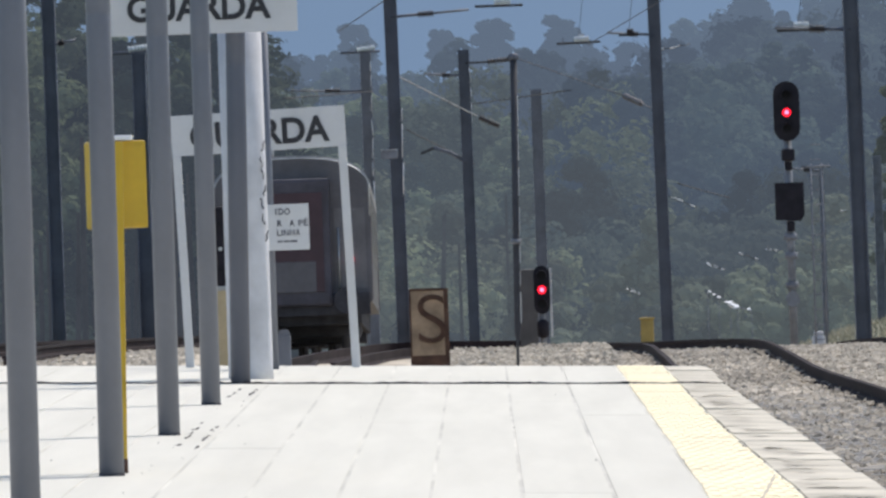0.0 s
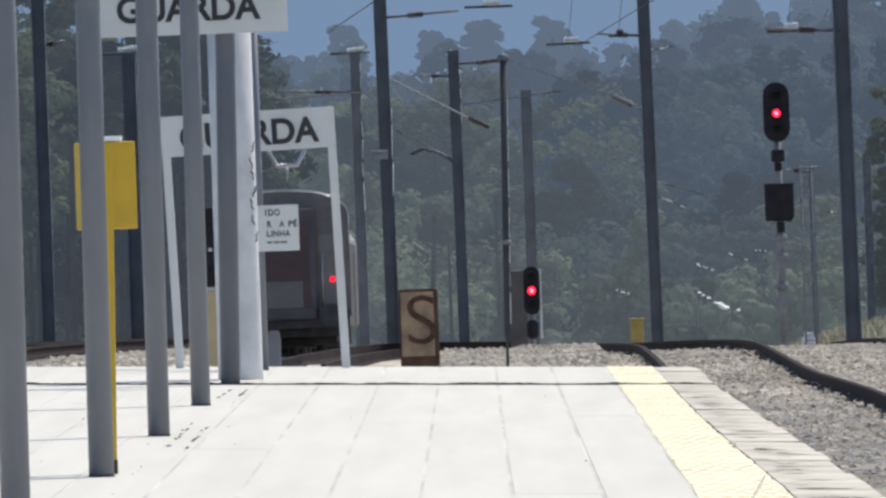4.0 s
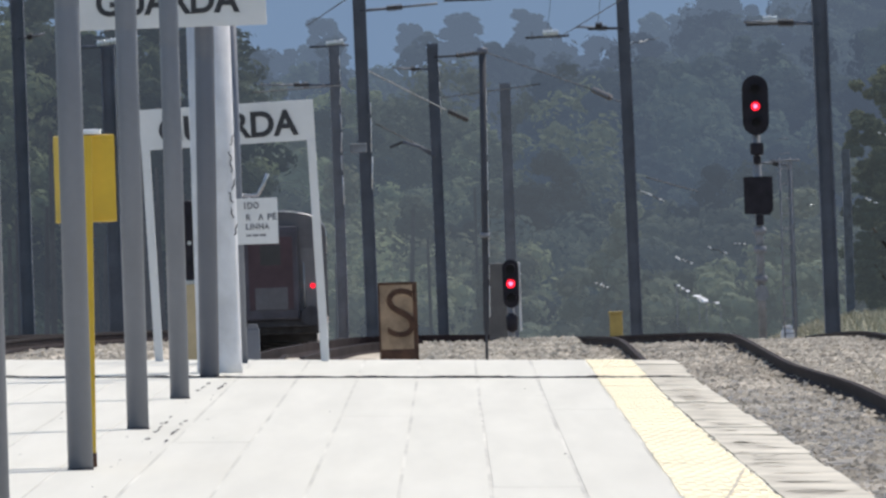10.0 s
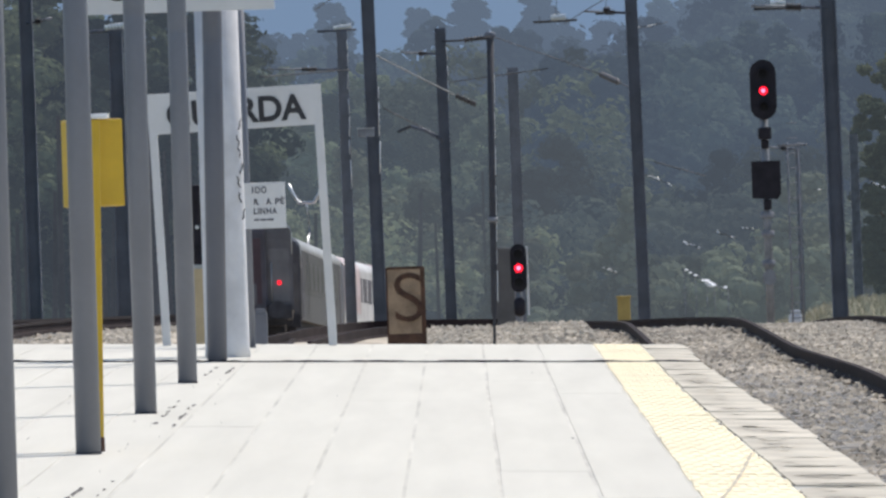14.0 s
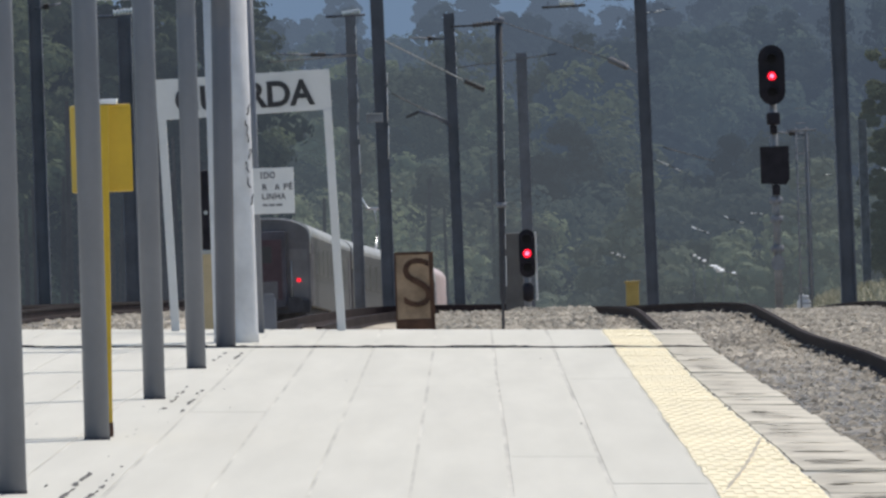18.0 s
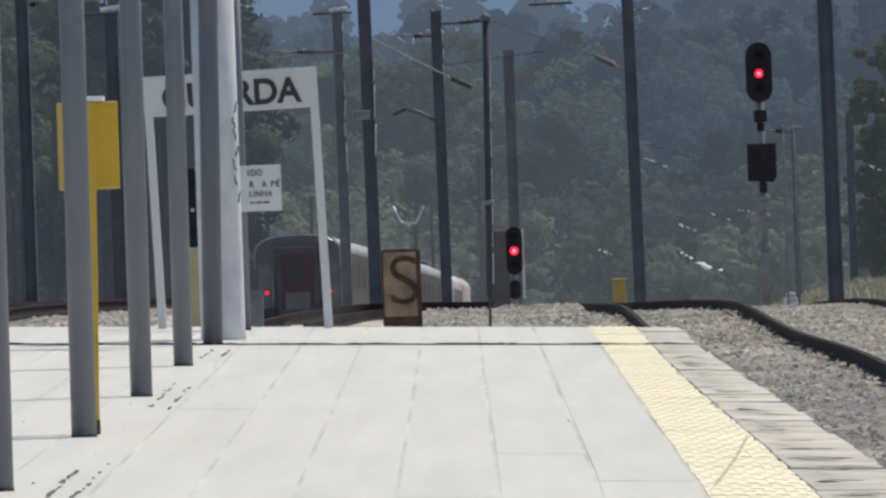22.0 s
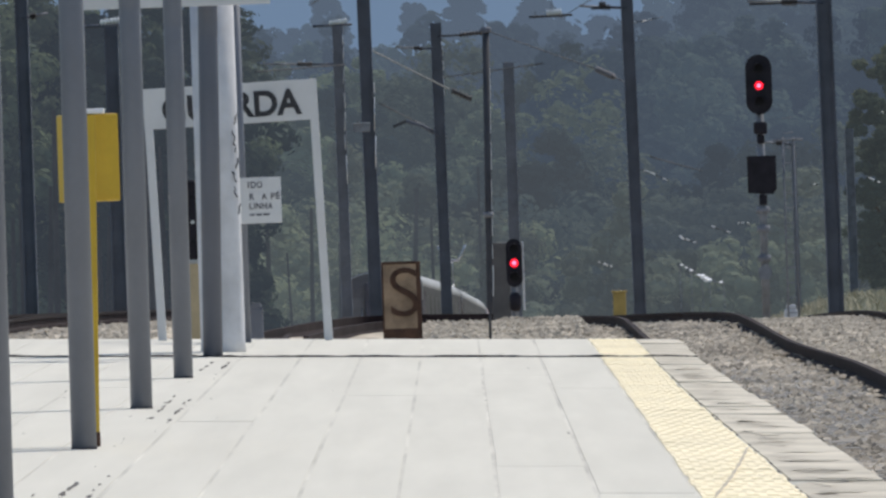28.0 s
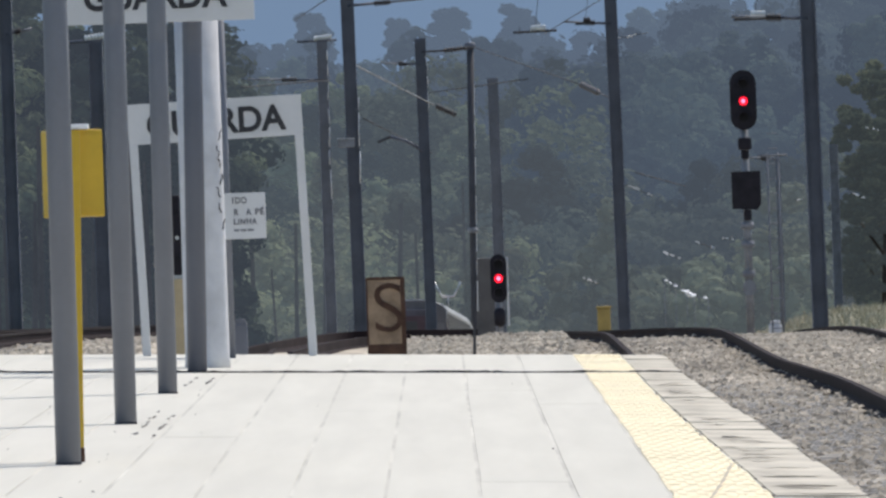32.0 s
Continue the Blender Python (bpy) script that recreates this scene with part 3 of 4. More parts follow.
def yellow_box_post():
    x, y = -2.044, 56.96
    p = tagged(root("validator_post", x, y, platform_z(x)), "yellow enamelled box with a pale lid on a yellow post", "ticket validator")
    z0 = 1.437 - platform_z(x)
    part("post", slab_of([(-0.06, 0.08), (0.020, 0.08), (0.056, z0 + 0.485), (-0.05, z0 + 0.485)], 0.04), YELLOW_PAINT, p).matrix_basis = pose(0, -0.19, 0)
    part("foot", boxed(-0.064, 0.023, -0.217, -0.16, -0.02, 0.08, bevel=0.004), RUST, p, "dark rusty foot")
    case = part("case", boxed(-0.14, 0.14, -0.12, 0.12, z0, z0 + 0.49, bevel=0.012), YELLOW_PAINT, p)
    case.matrix_basis = pose(0.004, 0.0, 0, 0, 0, 24)
    part("lid", boxed(-0.03, 0.105, -0.20, 0.02, z0 + 0.491, z0 + 0.520, bevel=0.008), WHITE_GLOSS, p, "pale metal lid")
    door = part("door", boxed(-0.13, 0.13, -0.126, -0.1205, z0 + 0.03, z0 + 0.46, bevel=0.002), YELLOW_PAINT, p)
    door.matrix_basis = case.matrix_basis.copy()


def white_column():
    x, y = -1.924, 82.95
    z = platform_z(x)
    p = tagged(root("concrete_column", x, y, z), "round whitewashed concrete column with black scribbles, carrying the name board", "column")
    part("shaft", lathe([(0.186, -0.03), (0.182, 0.10), (0.180, 1.5), (0.178, 3.6)], 32), WHITE_COLUMN, p)
    for k in range(7):
        h = 1.2 + k * 0.118 + random.uniform(-0.02, 0.02)
        a0 = radians(-33 + random.uniform(-5, 5))
        pts = []
        for j in range(6):
            a = a0 + 0.06 * math.sin(j * 1.6 + k) + (0.05 * j if k % 3 == 0 else -0.03 * j)
            pts.append((0.188 * math.cos(a), 0.188 * math.sin(a), h + 0.017 * j - 0.05))
        part("scribble", tubed(pts, 0.005, 5), BLACK_PAINT, p, "black paint scribble")
    return p


def name_board(x, y, z0, wide, high, size, text_wide, text_x, text_z, legs, tilt):
    z = platform_z(x)
    p = tagged(root("station_sign", x, y, z, 0, tilt, 0), "white station name board with black letters" + (" on two white legs" if legs else " fixed to a white column"), "station sign", "station signs")
    board = part("board", boxed(-wide / 2, wide / 2, -0.02, 0.02, z0, z0 + high, bevel=0.004), WHITE_PAINT, p)
    letters("lettering", "GUARDA", size, BLACK_PAINT, board, text_x, -0.024, z0 + text_z, text_wide, "black painted capital letters")
    if legs:
        for sx in (-1, 1):
            part("leg", boxed(sx * (wide / 2 - 0.037) - 0.036, sx * (wide / 2 - 0.037) + 0.036, -0.03, 0.025, -0.03, z0 + 0.0, bevel=0.005), WHITE_PAINT, p)
    else:
        for sx in (-0.1, 0.45):
            part("bracket", boxed(sx - 0.02, sx + 0.02, 0.02, 0.07, z0 + 0.1, z0 + high - 0.1), GALVANISED, p)
    return p


def notice_post():
    x, y = -1.812, 86.96
    p = tagged(root("notice_post", x, y, platform_z(x)), "thin grey steel pole carrying a white warning notice", "sign")
    part("pole", tubed([(0, 0, -0.02), (0, 0, 3.1)], 0.036, 12), GREY_PAINT, p)
    z = platform_z(x)
    z0, z1 = 1.09 - z, 1.483 - z
    plate = part("plate", boxed(-0.20, 0.335, -0.055, -0.04, z0, z1, bevel=0.004), WHITE_PAINT, p)
    for words, h, size, cx, wide in (("I", 0.305, 0.075, 0.057, 0.011), ("D", 0.305, 0.075, 0.10, 0.045), ("O", 0.305, 0.075, 0.152, 0.048), ("R", 0.205, 0.072, 0.085, 0.042), ("A", 0.205, 0.072, 0.19, 0.046), ("P", 0.205, 0.072, 0.265, 0.038), ("É", 0.205, 0.072, 0.306, 0.034),
                                     ("L", 0.125, 0.07, 0.075, 0.032), ("I", 0.125, 0.07, 0.103, 0.010), ("N", 0.125, 0.07, 0.138, 0.042), ("H", 0.125, 0.07, 0.190, 0.042), ("A", 0.125, 0.07, 0.238, 0.042)):
        letters("letter", words, size, FADED_INK, plate, cx, -0.058, z0 + h, wide)
    for a, b in ((0.06, 0.105), (0.115, 0.165), (0.175, 0.23)):
        part("lettering_bar", boxed(a, b, -0.0565, -0.055, z0 + 0.066, z0 + 0.084), FADED_INK, plate)


def s_board():
    x, y = -0.527, 95.74
    p = tagged(root("whistle_board", x, y, ground_z(x, y) - 0.02), "rusty tan metal board with a dark letter S", "railway sign")
    g = ground_z(x, y) - 0.02
    z0, z1 = -0.124 - g - 0.08, 0.625 - g
    part("plate", boxed(-0.18, 0.18, -0.012, 0.012, z0, z1, bevel=0.004), RUSTY_TAN, p)
    part("post", boxed(-0.045, 0.045, 0.013, 0.08, -0.1, z1 - 0.05, bevel=0.004), RUST, p)
    for x0, x1, a, b in ((-0.184, -0.168, z0, z1), (0.142, 0.184, z0, z1), (-0.168, 0.142, z1 - 0.022, z1 + 0.004), (-0.168, 0.142, z0, z0 + 0.20)):
        part("rust_edge", boxed(x0, x1, -0.0165, -0.0125, a, b, bevel=0.0015), RUST, p, "brown rusted rim")
    letters("lettering", "S", 0.67, RUST, p, 0.026, -0.020, z0 + 0.315, 0.262, "dark rusted letter S", -0.008)


# ---- signals ----
def capsule(w, h, n=10):
    r = w / 2
    pts = [(r * math.cos(a), h / 2 - r + r * math.sin(a)) for a in np.linspace(0, math.pi, n)]
    pts += [(r * math.cos(a), -h / 2 + r + r * math.sin(a)) for a in np.linspace(math.pi, 2 * math.pi, n)]
    return pts


def hood(r, depth, y):
    bm = bmesh.new()
    n = 12
    rows = []
    for yy, rr in ((y, r), (y - depth, r * 0.96)):
        rows.append([bm.verts.new((rr * math.cos(a), yy, rr * math.sin(a))) for a in np.linspace(radians(-20), radians(200), n)])
    rows.append([bm.verts.new((v.co.x * 0.9, v.co.y, v.co.z * 0.9)) for v in rows[1]])
    rows.append([bm.verts.new((v.co.x * 0.9, v.co.y, v.co.z * 0.9)) for v in rows[0]])
    for a, b in zip(rows, rows[1:]):
        for i in range(n - 1):
            bm.faces.new((a[i], a[i + 1], b[i + 1], b[i]))
    return bm


def disc(r):
    return slab_of([(r * math.cos(a), r * math.sin(a)) for a in np.linspace(0, 2 * math.pi, 17)[:-1]], 0.02)


def signal_head(parent, z, w, h, lamps, lit, r):
    head = part("signal_head", slab_of(capsule(w, h), 0.10), SIGNAL_BLACK, parent)
    head.matrix_basis = pose(0, 0, z)
    for i, dz in enumerate(lamps):
        ring = part("hood", hood(r * 1.25, 0.16, -0.05), SIGNAL_BLACK, head)
        ring.matrix_basis = pose(0, 0, dz)
        lens = part("lens", disc(r), RED_LAMP if i == lit else DARK_LENS, head, "lit red lens" if i == lit else "dark unlit lens")
        lens.matrix_basis = pose(0, -0.056, dz)
        if i == lit:
            part("bulb", disc(r * 0.5), RED_CORE, lens, "bright glowing bulb").matrix_basis = pose(0, -0.012, 0)
    return head


def main_signal():
    x, y = 5.742, 189.47
    g = ground_z(x, y)
    p = tagged(root("main_signal", x, y, g), "tall railway signal showing red on a grey mast", "railway signal", "railway signals")
    top = 2.69 - g
    part("mast", tubed([(0, 0.1, -0.1), (0, 0.1, top)], 0.075, 12), DULL_STEEL, p)
    signal_head(p, top, 0.49, 1.12, (0.30, -0.02, -0.32), 1, 0.08)
    part("lower_lamp", boxed(-0.125, 0.125, -0.12, 0.05, top - 0.93, top - 0.70, bevel=0.04), SIGNAL_BLACK, p)
    part("lamp_bracket", boxed(-0.07, 0.07, -0.06, 0.06, top - 1.10, top - 0.94, bevel=0.02), SIGNAL_BLACK, p)
    part("neck", boxed(-0.06, 0.085, -0.05, 0.05, top - 2.24, top - 2.05, bevel=0.02), SIGNAL_BLACK, p)
    part("round_plate", slab_of([(0.13 * math.cos(a), top - 3.50 + 0.15 * math.sin(a)) for a in np.linspace(0, 2 * math.pi, 15)[:-1]], 0.02), DULL_STEEL, p, "dull grey round plate")
    part("marker_plate", slab_of([(-0.27, top - 2.02), (0.2, top - 2.05), (0.27, top - 1.95), (0.27, top - 1.33), (-0.27, top - 1.33)], 0.06), SIGNAL_BLACK, p, "dark square marker plate")
    for h in (top - 2.4, top - 2.75, top - 3.3):
        part("clamp", tubed([(0, 0.1, h), (0, 0.1, h + 0.12)], 0.12, 12), MAST_CONCRETE, p)
    part("platform_rail", tubed([(0.25, 0.3, top - 1.05), (0.8, 0.3, top - 1.05)], 0.025, 6), DULL_STEEL, p)
    for dx in (0.42, 0.62):
        part("ladder_rail", tubed([(dx, 0.4, 0), (dx, 0.3, top - 1.0)], 0.018, 6), MAST_CONCRETE, p)
    for k in range(14):
        part("rung", tubed([(0.42, 0.37, 0.3 + k * 0.28), (0.62, 0.37, 0.3 + k * 0.28)], 0.010, 5), MAST_CONCRETE, p)


def low_signal():
    x, y = 1.214, 214.29
    g = ground_z(x, y)
    p = tagged(root("low_signal", x, y, g), "low railway signal showing red with a pale backing edge", "railway signal", "railway signals")
    top = -0.751 - g
    part("post", tubed([(0, 0.05, -0.1), (0, 0.05, top)], 0.06, 10), DULL_STEEL, p)
    signal_head(p, top, 0.34, 1.02, (0.30, 0.0, -0.30), 1, 0.09)
    part("backing_strip", boxed(0.16, 0.21, 0.0, 0.08, top - 1.0, top + 0.45, bevel=0.006), WHITE_PAINT, p)
    part("lower_lamp", lathe([(0.05, top - 1.02), (0.12, top - 0.97), (0.13, top - 0.70), (0.07, top - 0.62)], 14), SIGNAL_BLACK, p)
    # cabinet behind
    cx = 0.938
    cy = 225.0
    cg = ground_z(cx, cy)
    c = tagged(root("relay_cabinet", cx, cy, cg), "dull grey-brown lineside cabinet near the low signal", "cabinet")
    part("body", boxed(-0.24, 0.24, 0, 0.5, -0.1, -0.415 - cg, bevel=0.02), CABINET, c)
    part("door", boxed(-0.2, 0.2, -0.016, -0.003, 0.3, -0.565 - cg, bevel=0.004), CABINET, c)


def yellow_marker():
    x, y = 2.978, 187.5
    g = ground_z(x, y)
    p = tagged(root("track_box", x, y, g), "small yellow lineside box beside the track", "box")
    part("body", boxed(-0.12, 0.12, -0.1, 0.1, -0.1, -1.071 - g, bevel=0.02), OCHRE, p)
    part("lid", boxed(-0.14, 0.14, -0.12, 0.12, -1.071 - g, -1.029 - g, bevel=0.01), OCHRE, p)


def bank_glints():
    """A made-up rail on posts down the bank; its white plates paint in sun glints."""
    rng = random.Random(8)
    y = 360.0
    line = ((7.90, -2.61), (8.29, -2.82), (8.68, -3.12), (8.94, -3.27), (9.43, -3.36))
    p = tagged(root("handrail", 8.6, y, ground_z(8.6, y)), "made-up rail with white plates painted in as glints on the bank", "handrail")
    g = ground_z(8.6, y)
    part("rail", tubed([(x - 8.6, 0.05, z - g) for x, z in line], 0.02, 6), DULL_STEEL, p)
    for x, z in line:
        part("post", tubed([(x - 8.6, 0.05, ground_z(x, y) - g - 0.2), (x - 8.6, 0.05, z - g)], 0.012, 6), DULL_STEEL, p)
    for u in (0.05, 0.14, 0.25, 0.42, 0.49, 0.54, 0.57, 0.6, 0.63, 0.66, 0.7, 0.95):
        k = min(int(u * 4), 3)
        f = u * 4 - k
        x, z = (line[k][i] * (1 - f) + line[k + 1][i] * f for i in (0, 1))
        big = 1.45 if 0.45 < u < 0.75 else 0.75
        w, h = big * rng.uniform(0.08, 0.13), big * rng.uniform(0.06, 0.11)
        out = [(w * math.cos(a) * rng.uniform(0.6, 1.1), h * math.sin(a) * rng.uniform(0.5, 1.2)) for a in np.linspace(0, 2 * math.pi, 9)[:-1]]
        piece = part("bright_length", slab_of(out, 0.03), WHITE_GLOSS, p)
        piece.matrix_basis = pose(x - 8.6, -0.02, z - g + rng.uniform(-0.05, 0.05), -70, 0, 0) @ pose(0, 0, 0, 0, 30 + rng.uniform(-25, 25), 0)


def yellow_shunt_signal():
    """A slim dwarf signal: black lamp case on a yellow post, beyond the platform end."""
    x, y = -2.835, 110.0
    g = rail_z(y) - 0.25
    p = tagged(root("dwarf_signal", x, y, g), "slim black signal case on a pale yellow post in ballast", "railway signal", "railway signals")
    part("post", boxed(-0.055, 0.065, -0.04, 0.04, -0.1, 0.53 - g, bevel=0.008), PALE_YELLOW, p)
    part("post_cap", boxed(-0.06, 0.05, -0.045, 0.045, 0.53 - g, 0.575 - g, bevel=0.008), GALVANISED, p, "pale metal cap")
    case = part("lamp_case", boxed(-0.05, 0.045, -0.06, 0.06, 0.576 - g, 1.44 - g, bevel=0.03), SIGNAL_BLACK, p)
    for z, m in ((0.76, DARK_LENS), (0.98, GALVANISED), (1.25, DARK_LENS)):
        part("lens", disc(0.022), m, case, "pale lens" if m is GALVANISED else "dark unlit lens").matrix_basis = pose(0.0, -0.066, z - g)


def concrete_stub():
    x, y = -1.985, 100.0
    g = rail_z(y) - 0.25
    p = tagged(root("marker_post", x, y, g), "short pale concrete marker post standing in the ballast", "marker post")
    part("shaft", boxed(-0.066, 0.066, -0.06, 0.06, -0.1, 0.17 - g, bevel=0.012), MAST_CONCRETE, p)
    part("chamfered_top", slab_of([(-0.062, 0.171 - g), (0.062, 0.171 - g), (0.04, 0.222 - g), (-0.04, 0.222 - g)], 0.11), MAST_CONCRETE, p)


def pale_marker_stone():
    x, y = 6.54, 200.0
    g = ground_z(x, y)
    p = tagged(root("marker_stone", x, y, g), "low pale concrete marker stone beside the outer track", "marker stone")
    part("stone", boxed(-0.13, 0.13, -0.1, 0.1, -0.1, -1.68 - g, bevel=0.05), WHITE_COLUMN, p)
    part("cap", boxed(-0.09, 0.10, -0.08, 0.08, -1.679 - g, -1.60 - g, bevel=0.035), WHITE_COLUMN, p)


def thin_pole():
    x, y = 0.278, 96.77
    g = ground_z(x, y)
    p = tagged(root("lineside_pole", x, y, g, 0, 1.1, 0), "thin dark steel pole just beyond the platform end", "pole")
    h = 2.784 - g
    part("pole", lathe([(0.014, -0.15), (0.014, 1.26), (0.030, 1.32), (0.032, h * 0.6), (0.034, h)], 14), POLE_DARK, p)
    part("collar", tubed([(0, 0, h * 0.55), (0, 0, h * 0.55 + 0.05)], 0.05, 12), DULL_STEEL, p)
    part("head", lathe([(0.045, h - 0.02), (0.055, h), (0.05, h + 0.03), (0.01, h + 0.04)], 12), MAST_STEEL, p)
    # broken pale strips paint the glint down the pole's sunlit edge
    rng = random.Random(6)
    z = h * 0.36
    while z < h - 0.3:
        long = rng.uniform(0.06, 0.35)
        part("edge_strip", boxed(0.030, 0.036 + rng.uniform(0, 0.005), -0.012, 0.006, z, z + long, bevel=0.002), GLINT, p, "pale strip painted in as the pole's sunlit edge")
        z += long + rng.uniform(0.01, 0.12)


# ---- overhead line ----
def insulator(parent, a, b, pale=False):
    """A turned string of seven sheds from a to b."""
    a, b = Vector(a), Vector(b)
    long = (b - a).length
    prof = [(0.03, 0)]
    for i in range(7):
        z = long * (i + 0.5) / 7
        e = long / 7
        prof += [(0.035, z - e * 0.45), (0.085, z - e * 0.2), (0.075, z + e * 0.25), (0.035, z + e * 0.4)]
    prof.append((0.03, long))
    bm = lathe(prof, 10)
    bm.transform(Matrix.Translation(a) @ (b - a).to_track_quat("Z", "Y").to_matrix().to_4x4())
    return part("insulator", bm, GLASS_INSULATOR if pale else INSULATOR, parent)


def mast(x, y, top_z, width, material=None, arm=0, arm_h=(), lean=0.0, cap=False, label="dark steel overhead line mast beside the railway"):
    g = ground_z(x, y) - 0.2
    h = top_z - g
    p = tagged(root("line_mast", x, y, g, 0, lean, 0), label, "line mast", "overhead line masts")
    w = width / 2
    if material is None:
        material = MAST_STEEL
    # rolled steel section: two flanges and a web
    part("flange", boxed(-w, -w + 0.03, -w, w, 0, h), material, p)
    part("flange", boxed(w - 0.03, w, -w, w, 0, h), material, p)
    part("web", boxed(-w + 0.03, w - 0.03, -0.02, 0.02, 0, h), material, p)
    part("footing", boxed(-w - 0.15, w + 0.15, -w - 0.15, w + 0.15, -0.3, 0.25, bevel=0.03), CONCRETE_DARK, p)
    if cap:
        part("cross_head", tubed([(-0.75, 0, h + 0.02), (0.45, 0, h + 0.04)], 0.04, 8), MAST_STEEL, p)
        insulator(p, (-0.25, 0, h + 0.1), (0.3, 0, h + 0.16), True)
    for z in arm_h:
        zz = z - g
        part("arm", tubed([(0, 0, zz), (arm * 0.35, 0, zz + 0.03)], 0.035, 8), MAST_STEEL, p)
        insulator(p, (arm * 0.35, 0, zz + 0.03), (arm * 0.55, 0, zz + 0.05))
        part("arm_tube", tubed([(arm * 0.55, 0, zz + 0.05), (arm, 0, zz + 0.1)], 0.03, 8), DULL_STEEL, p)
    return p


def wire(name, a, b, r=0.022, sag=0.0, label="thin dark overhead wire between masts", material=None):
    a, b = Vector(a), Vector(b)
    pts = [a.lerp(b, k / 10) - Vector((0, 0, sag * 4 * (k / 10) * (1 - k / 10))) for k in range(11)]
    return tagged(part(name, tubed(pts, r, 6), material or WIRE), label, "wire", "overhead wires")


def overhead_line():
    # x, distance, top, width
    mast(-1.978, 246.58, 6.86, 0.32, arm=1.9, arm_h=(5.623,), lean=-0.4)
    mast(-0.32, 300.0, 5.447, 0.33, arm=-1.2, arm_h=(4.677,), lean=-0.3)
    mast(2.161, 375.0, 4.846, 0.40, material=MAST_CONCRETE)
    mast(-3.381, 310.34, 5.58, 0.33, material=MAST_CONCRETE, arm=-2.3, arm_h=(4.413,), cap=True, label="grey overhead line mast with a pale crosshead")
    mast(4.605, 257.14, 6.992, 0.31, arm=-1.2, arm_h=(5.113,), lean=-0.5)
    mast(7.435, 200.0, 5.786, 0.31, arm=-1.5, arm_h=(4.311,), lean=-0.4)
    mast(-7.958, 240.0, 4.862, 0.33, cap=True, label="dark overhead line mast among the trees")
    mast(-9.667, 230.77, 6.41, 0.30, arm=0.6, arm_h=(4.999,), label="dark overhead line mast among the trees")
    mast(10.044, 300.0, 1.552, 0.16, material=DULL_STEEL, arm=-0.9, arm_h=(1.507,), label="thin galvanised mast with a short arm")
    rng = random.Random(14)
    # no real cables: pale pieces paint the sunlit edge of three masts
    for x, y, top, run in ((-3.245, 310.17, 5.3, 4.6), (-1.85, 246.41, 3.4, 1.6), (-0.19, 299.82, 4.9, 1.2)):
        cable = tagged(root("mast_cable", x, y, top), "pale lengths painted in as the sunlit edge of a line mast", "cable")
        z = 0.0
        while z > -run:
            long = rng.uniform(0.2, 0.9)
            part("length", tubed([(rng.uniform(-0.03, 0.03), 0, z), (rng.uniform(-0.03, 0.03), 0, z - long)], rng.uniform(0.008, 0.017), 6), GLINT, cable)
            part("clip", boxed(-0.06, 0.03, -0.02, 0.16, z - long - 0.04, z - long - 0.005), DULL_STEEL, cable)
            z -= long + rng.uniform(0.08, 0.3)
    mast(11.70, 300.0, 1.90, 0.26, material=DULL_STEEL, label="slim grey mast at the edge of the trees")
    # stays and wires
    w = wire("stay_wire", (-2.101, 246.58, 4.287), (-0.018, 272.73, 3.303), 0.019, material=STAY)
    insulator(w, (0.026, 272.73, 3.271), (0.563, 272.73, 3.010))
    w = wire("stay_wire", (1.225, 327.27, 5.482), (3.938, 272.73, 3.711), 0.019)
    insulator(w, (3.938, 272.73, 3.711), (4.334, 268.66, 3.455))
    wire("stay_wire", (4.334, 268.66, 3.455), (4.570, 257.14, 3.163), 0.019)
    wire("contact_wire", (-4.013, 300.00, 6.126), (-1.983, 240.00, 5.989), 0.014)
    wire("contact_wire", (3.001, 272.73, 5.108), (3.789, 200.00, 5.075), 0.010)
    wire("contact_wire", (-0.309, 360.00, 4.262), (2.755, 300.00, 4.139), 0.022)
    wire("contact_wire", (-5.748, 300.00, 4.185), (-3.182, 310.34, 4.401), 0.022)
    wire("contact_wire", (-2.821, 400.00, 3.639), (-0.228, 450.00, 2.283), 0.028)
    wire("contact_wire", (7.765, 400.00, 1.156), (11.540, 473.68, 0.325), 0.028)
    rng = random.Random(2)
    # made-up wires; their pale lengths are painted hillside glints
    for ax, az, bx, bz in ((7.93, -1.68, 8.52, -1.90), (9.07, -1.32, 9.73, -1.61), (10.0, -1.26, 10.4, -1.30), (5.03, -2.47, 5.51, -2.66), (6.3, 0.9, 7.6, 0.35), (14.5, 0.26, 15.1, 0.0), (15.2, 2.5, 15.7, 2.35), (12.6, 0.06, 12.9, 0.0), (6.5, 5.95, 7.6, 6.12)):
        pts = [(ax + (bx - ax) * k / 6, 360 + rng.uniform(-0.5, 0.5), az + (bz - az) * k / 6 + rng.uniform(-0.03, 0.03)) for k in range(7)]
        feeder = tagged(part("feeder_wire", tubed(pts, 0.016, 5), WIRE), "thin made-up wire carrying painted glints beyond the masts", "wire", "overhead wires")
        for k in (0, 2, 3, 5):
            if rng.random() < 0.8:
                u, v = Vector(pts[k]), Vector(pts[k + 1])
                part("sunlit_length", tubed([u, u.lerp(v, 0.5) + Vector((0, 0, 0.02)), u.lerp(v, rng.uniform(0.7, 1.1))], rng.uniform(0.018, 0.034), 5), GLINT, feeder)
    arm = wire("registration_arm", (-1.724, 300.00, 2.427), (-1.335, 300.00, 2.580), 0.05, label="bent dark arm of the overhead line")
    part("arm_end", tubed([(-1.335, 300.00, 2.580), (-0.873, 300.00, 2.431), (-0.384, 300.00, 2.114)], 0.05, 8), MAST_STEEL, arm)
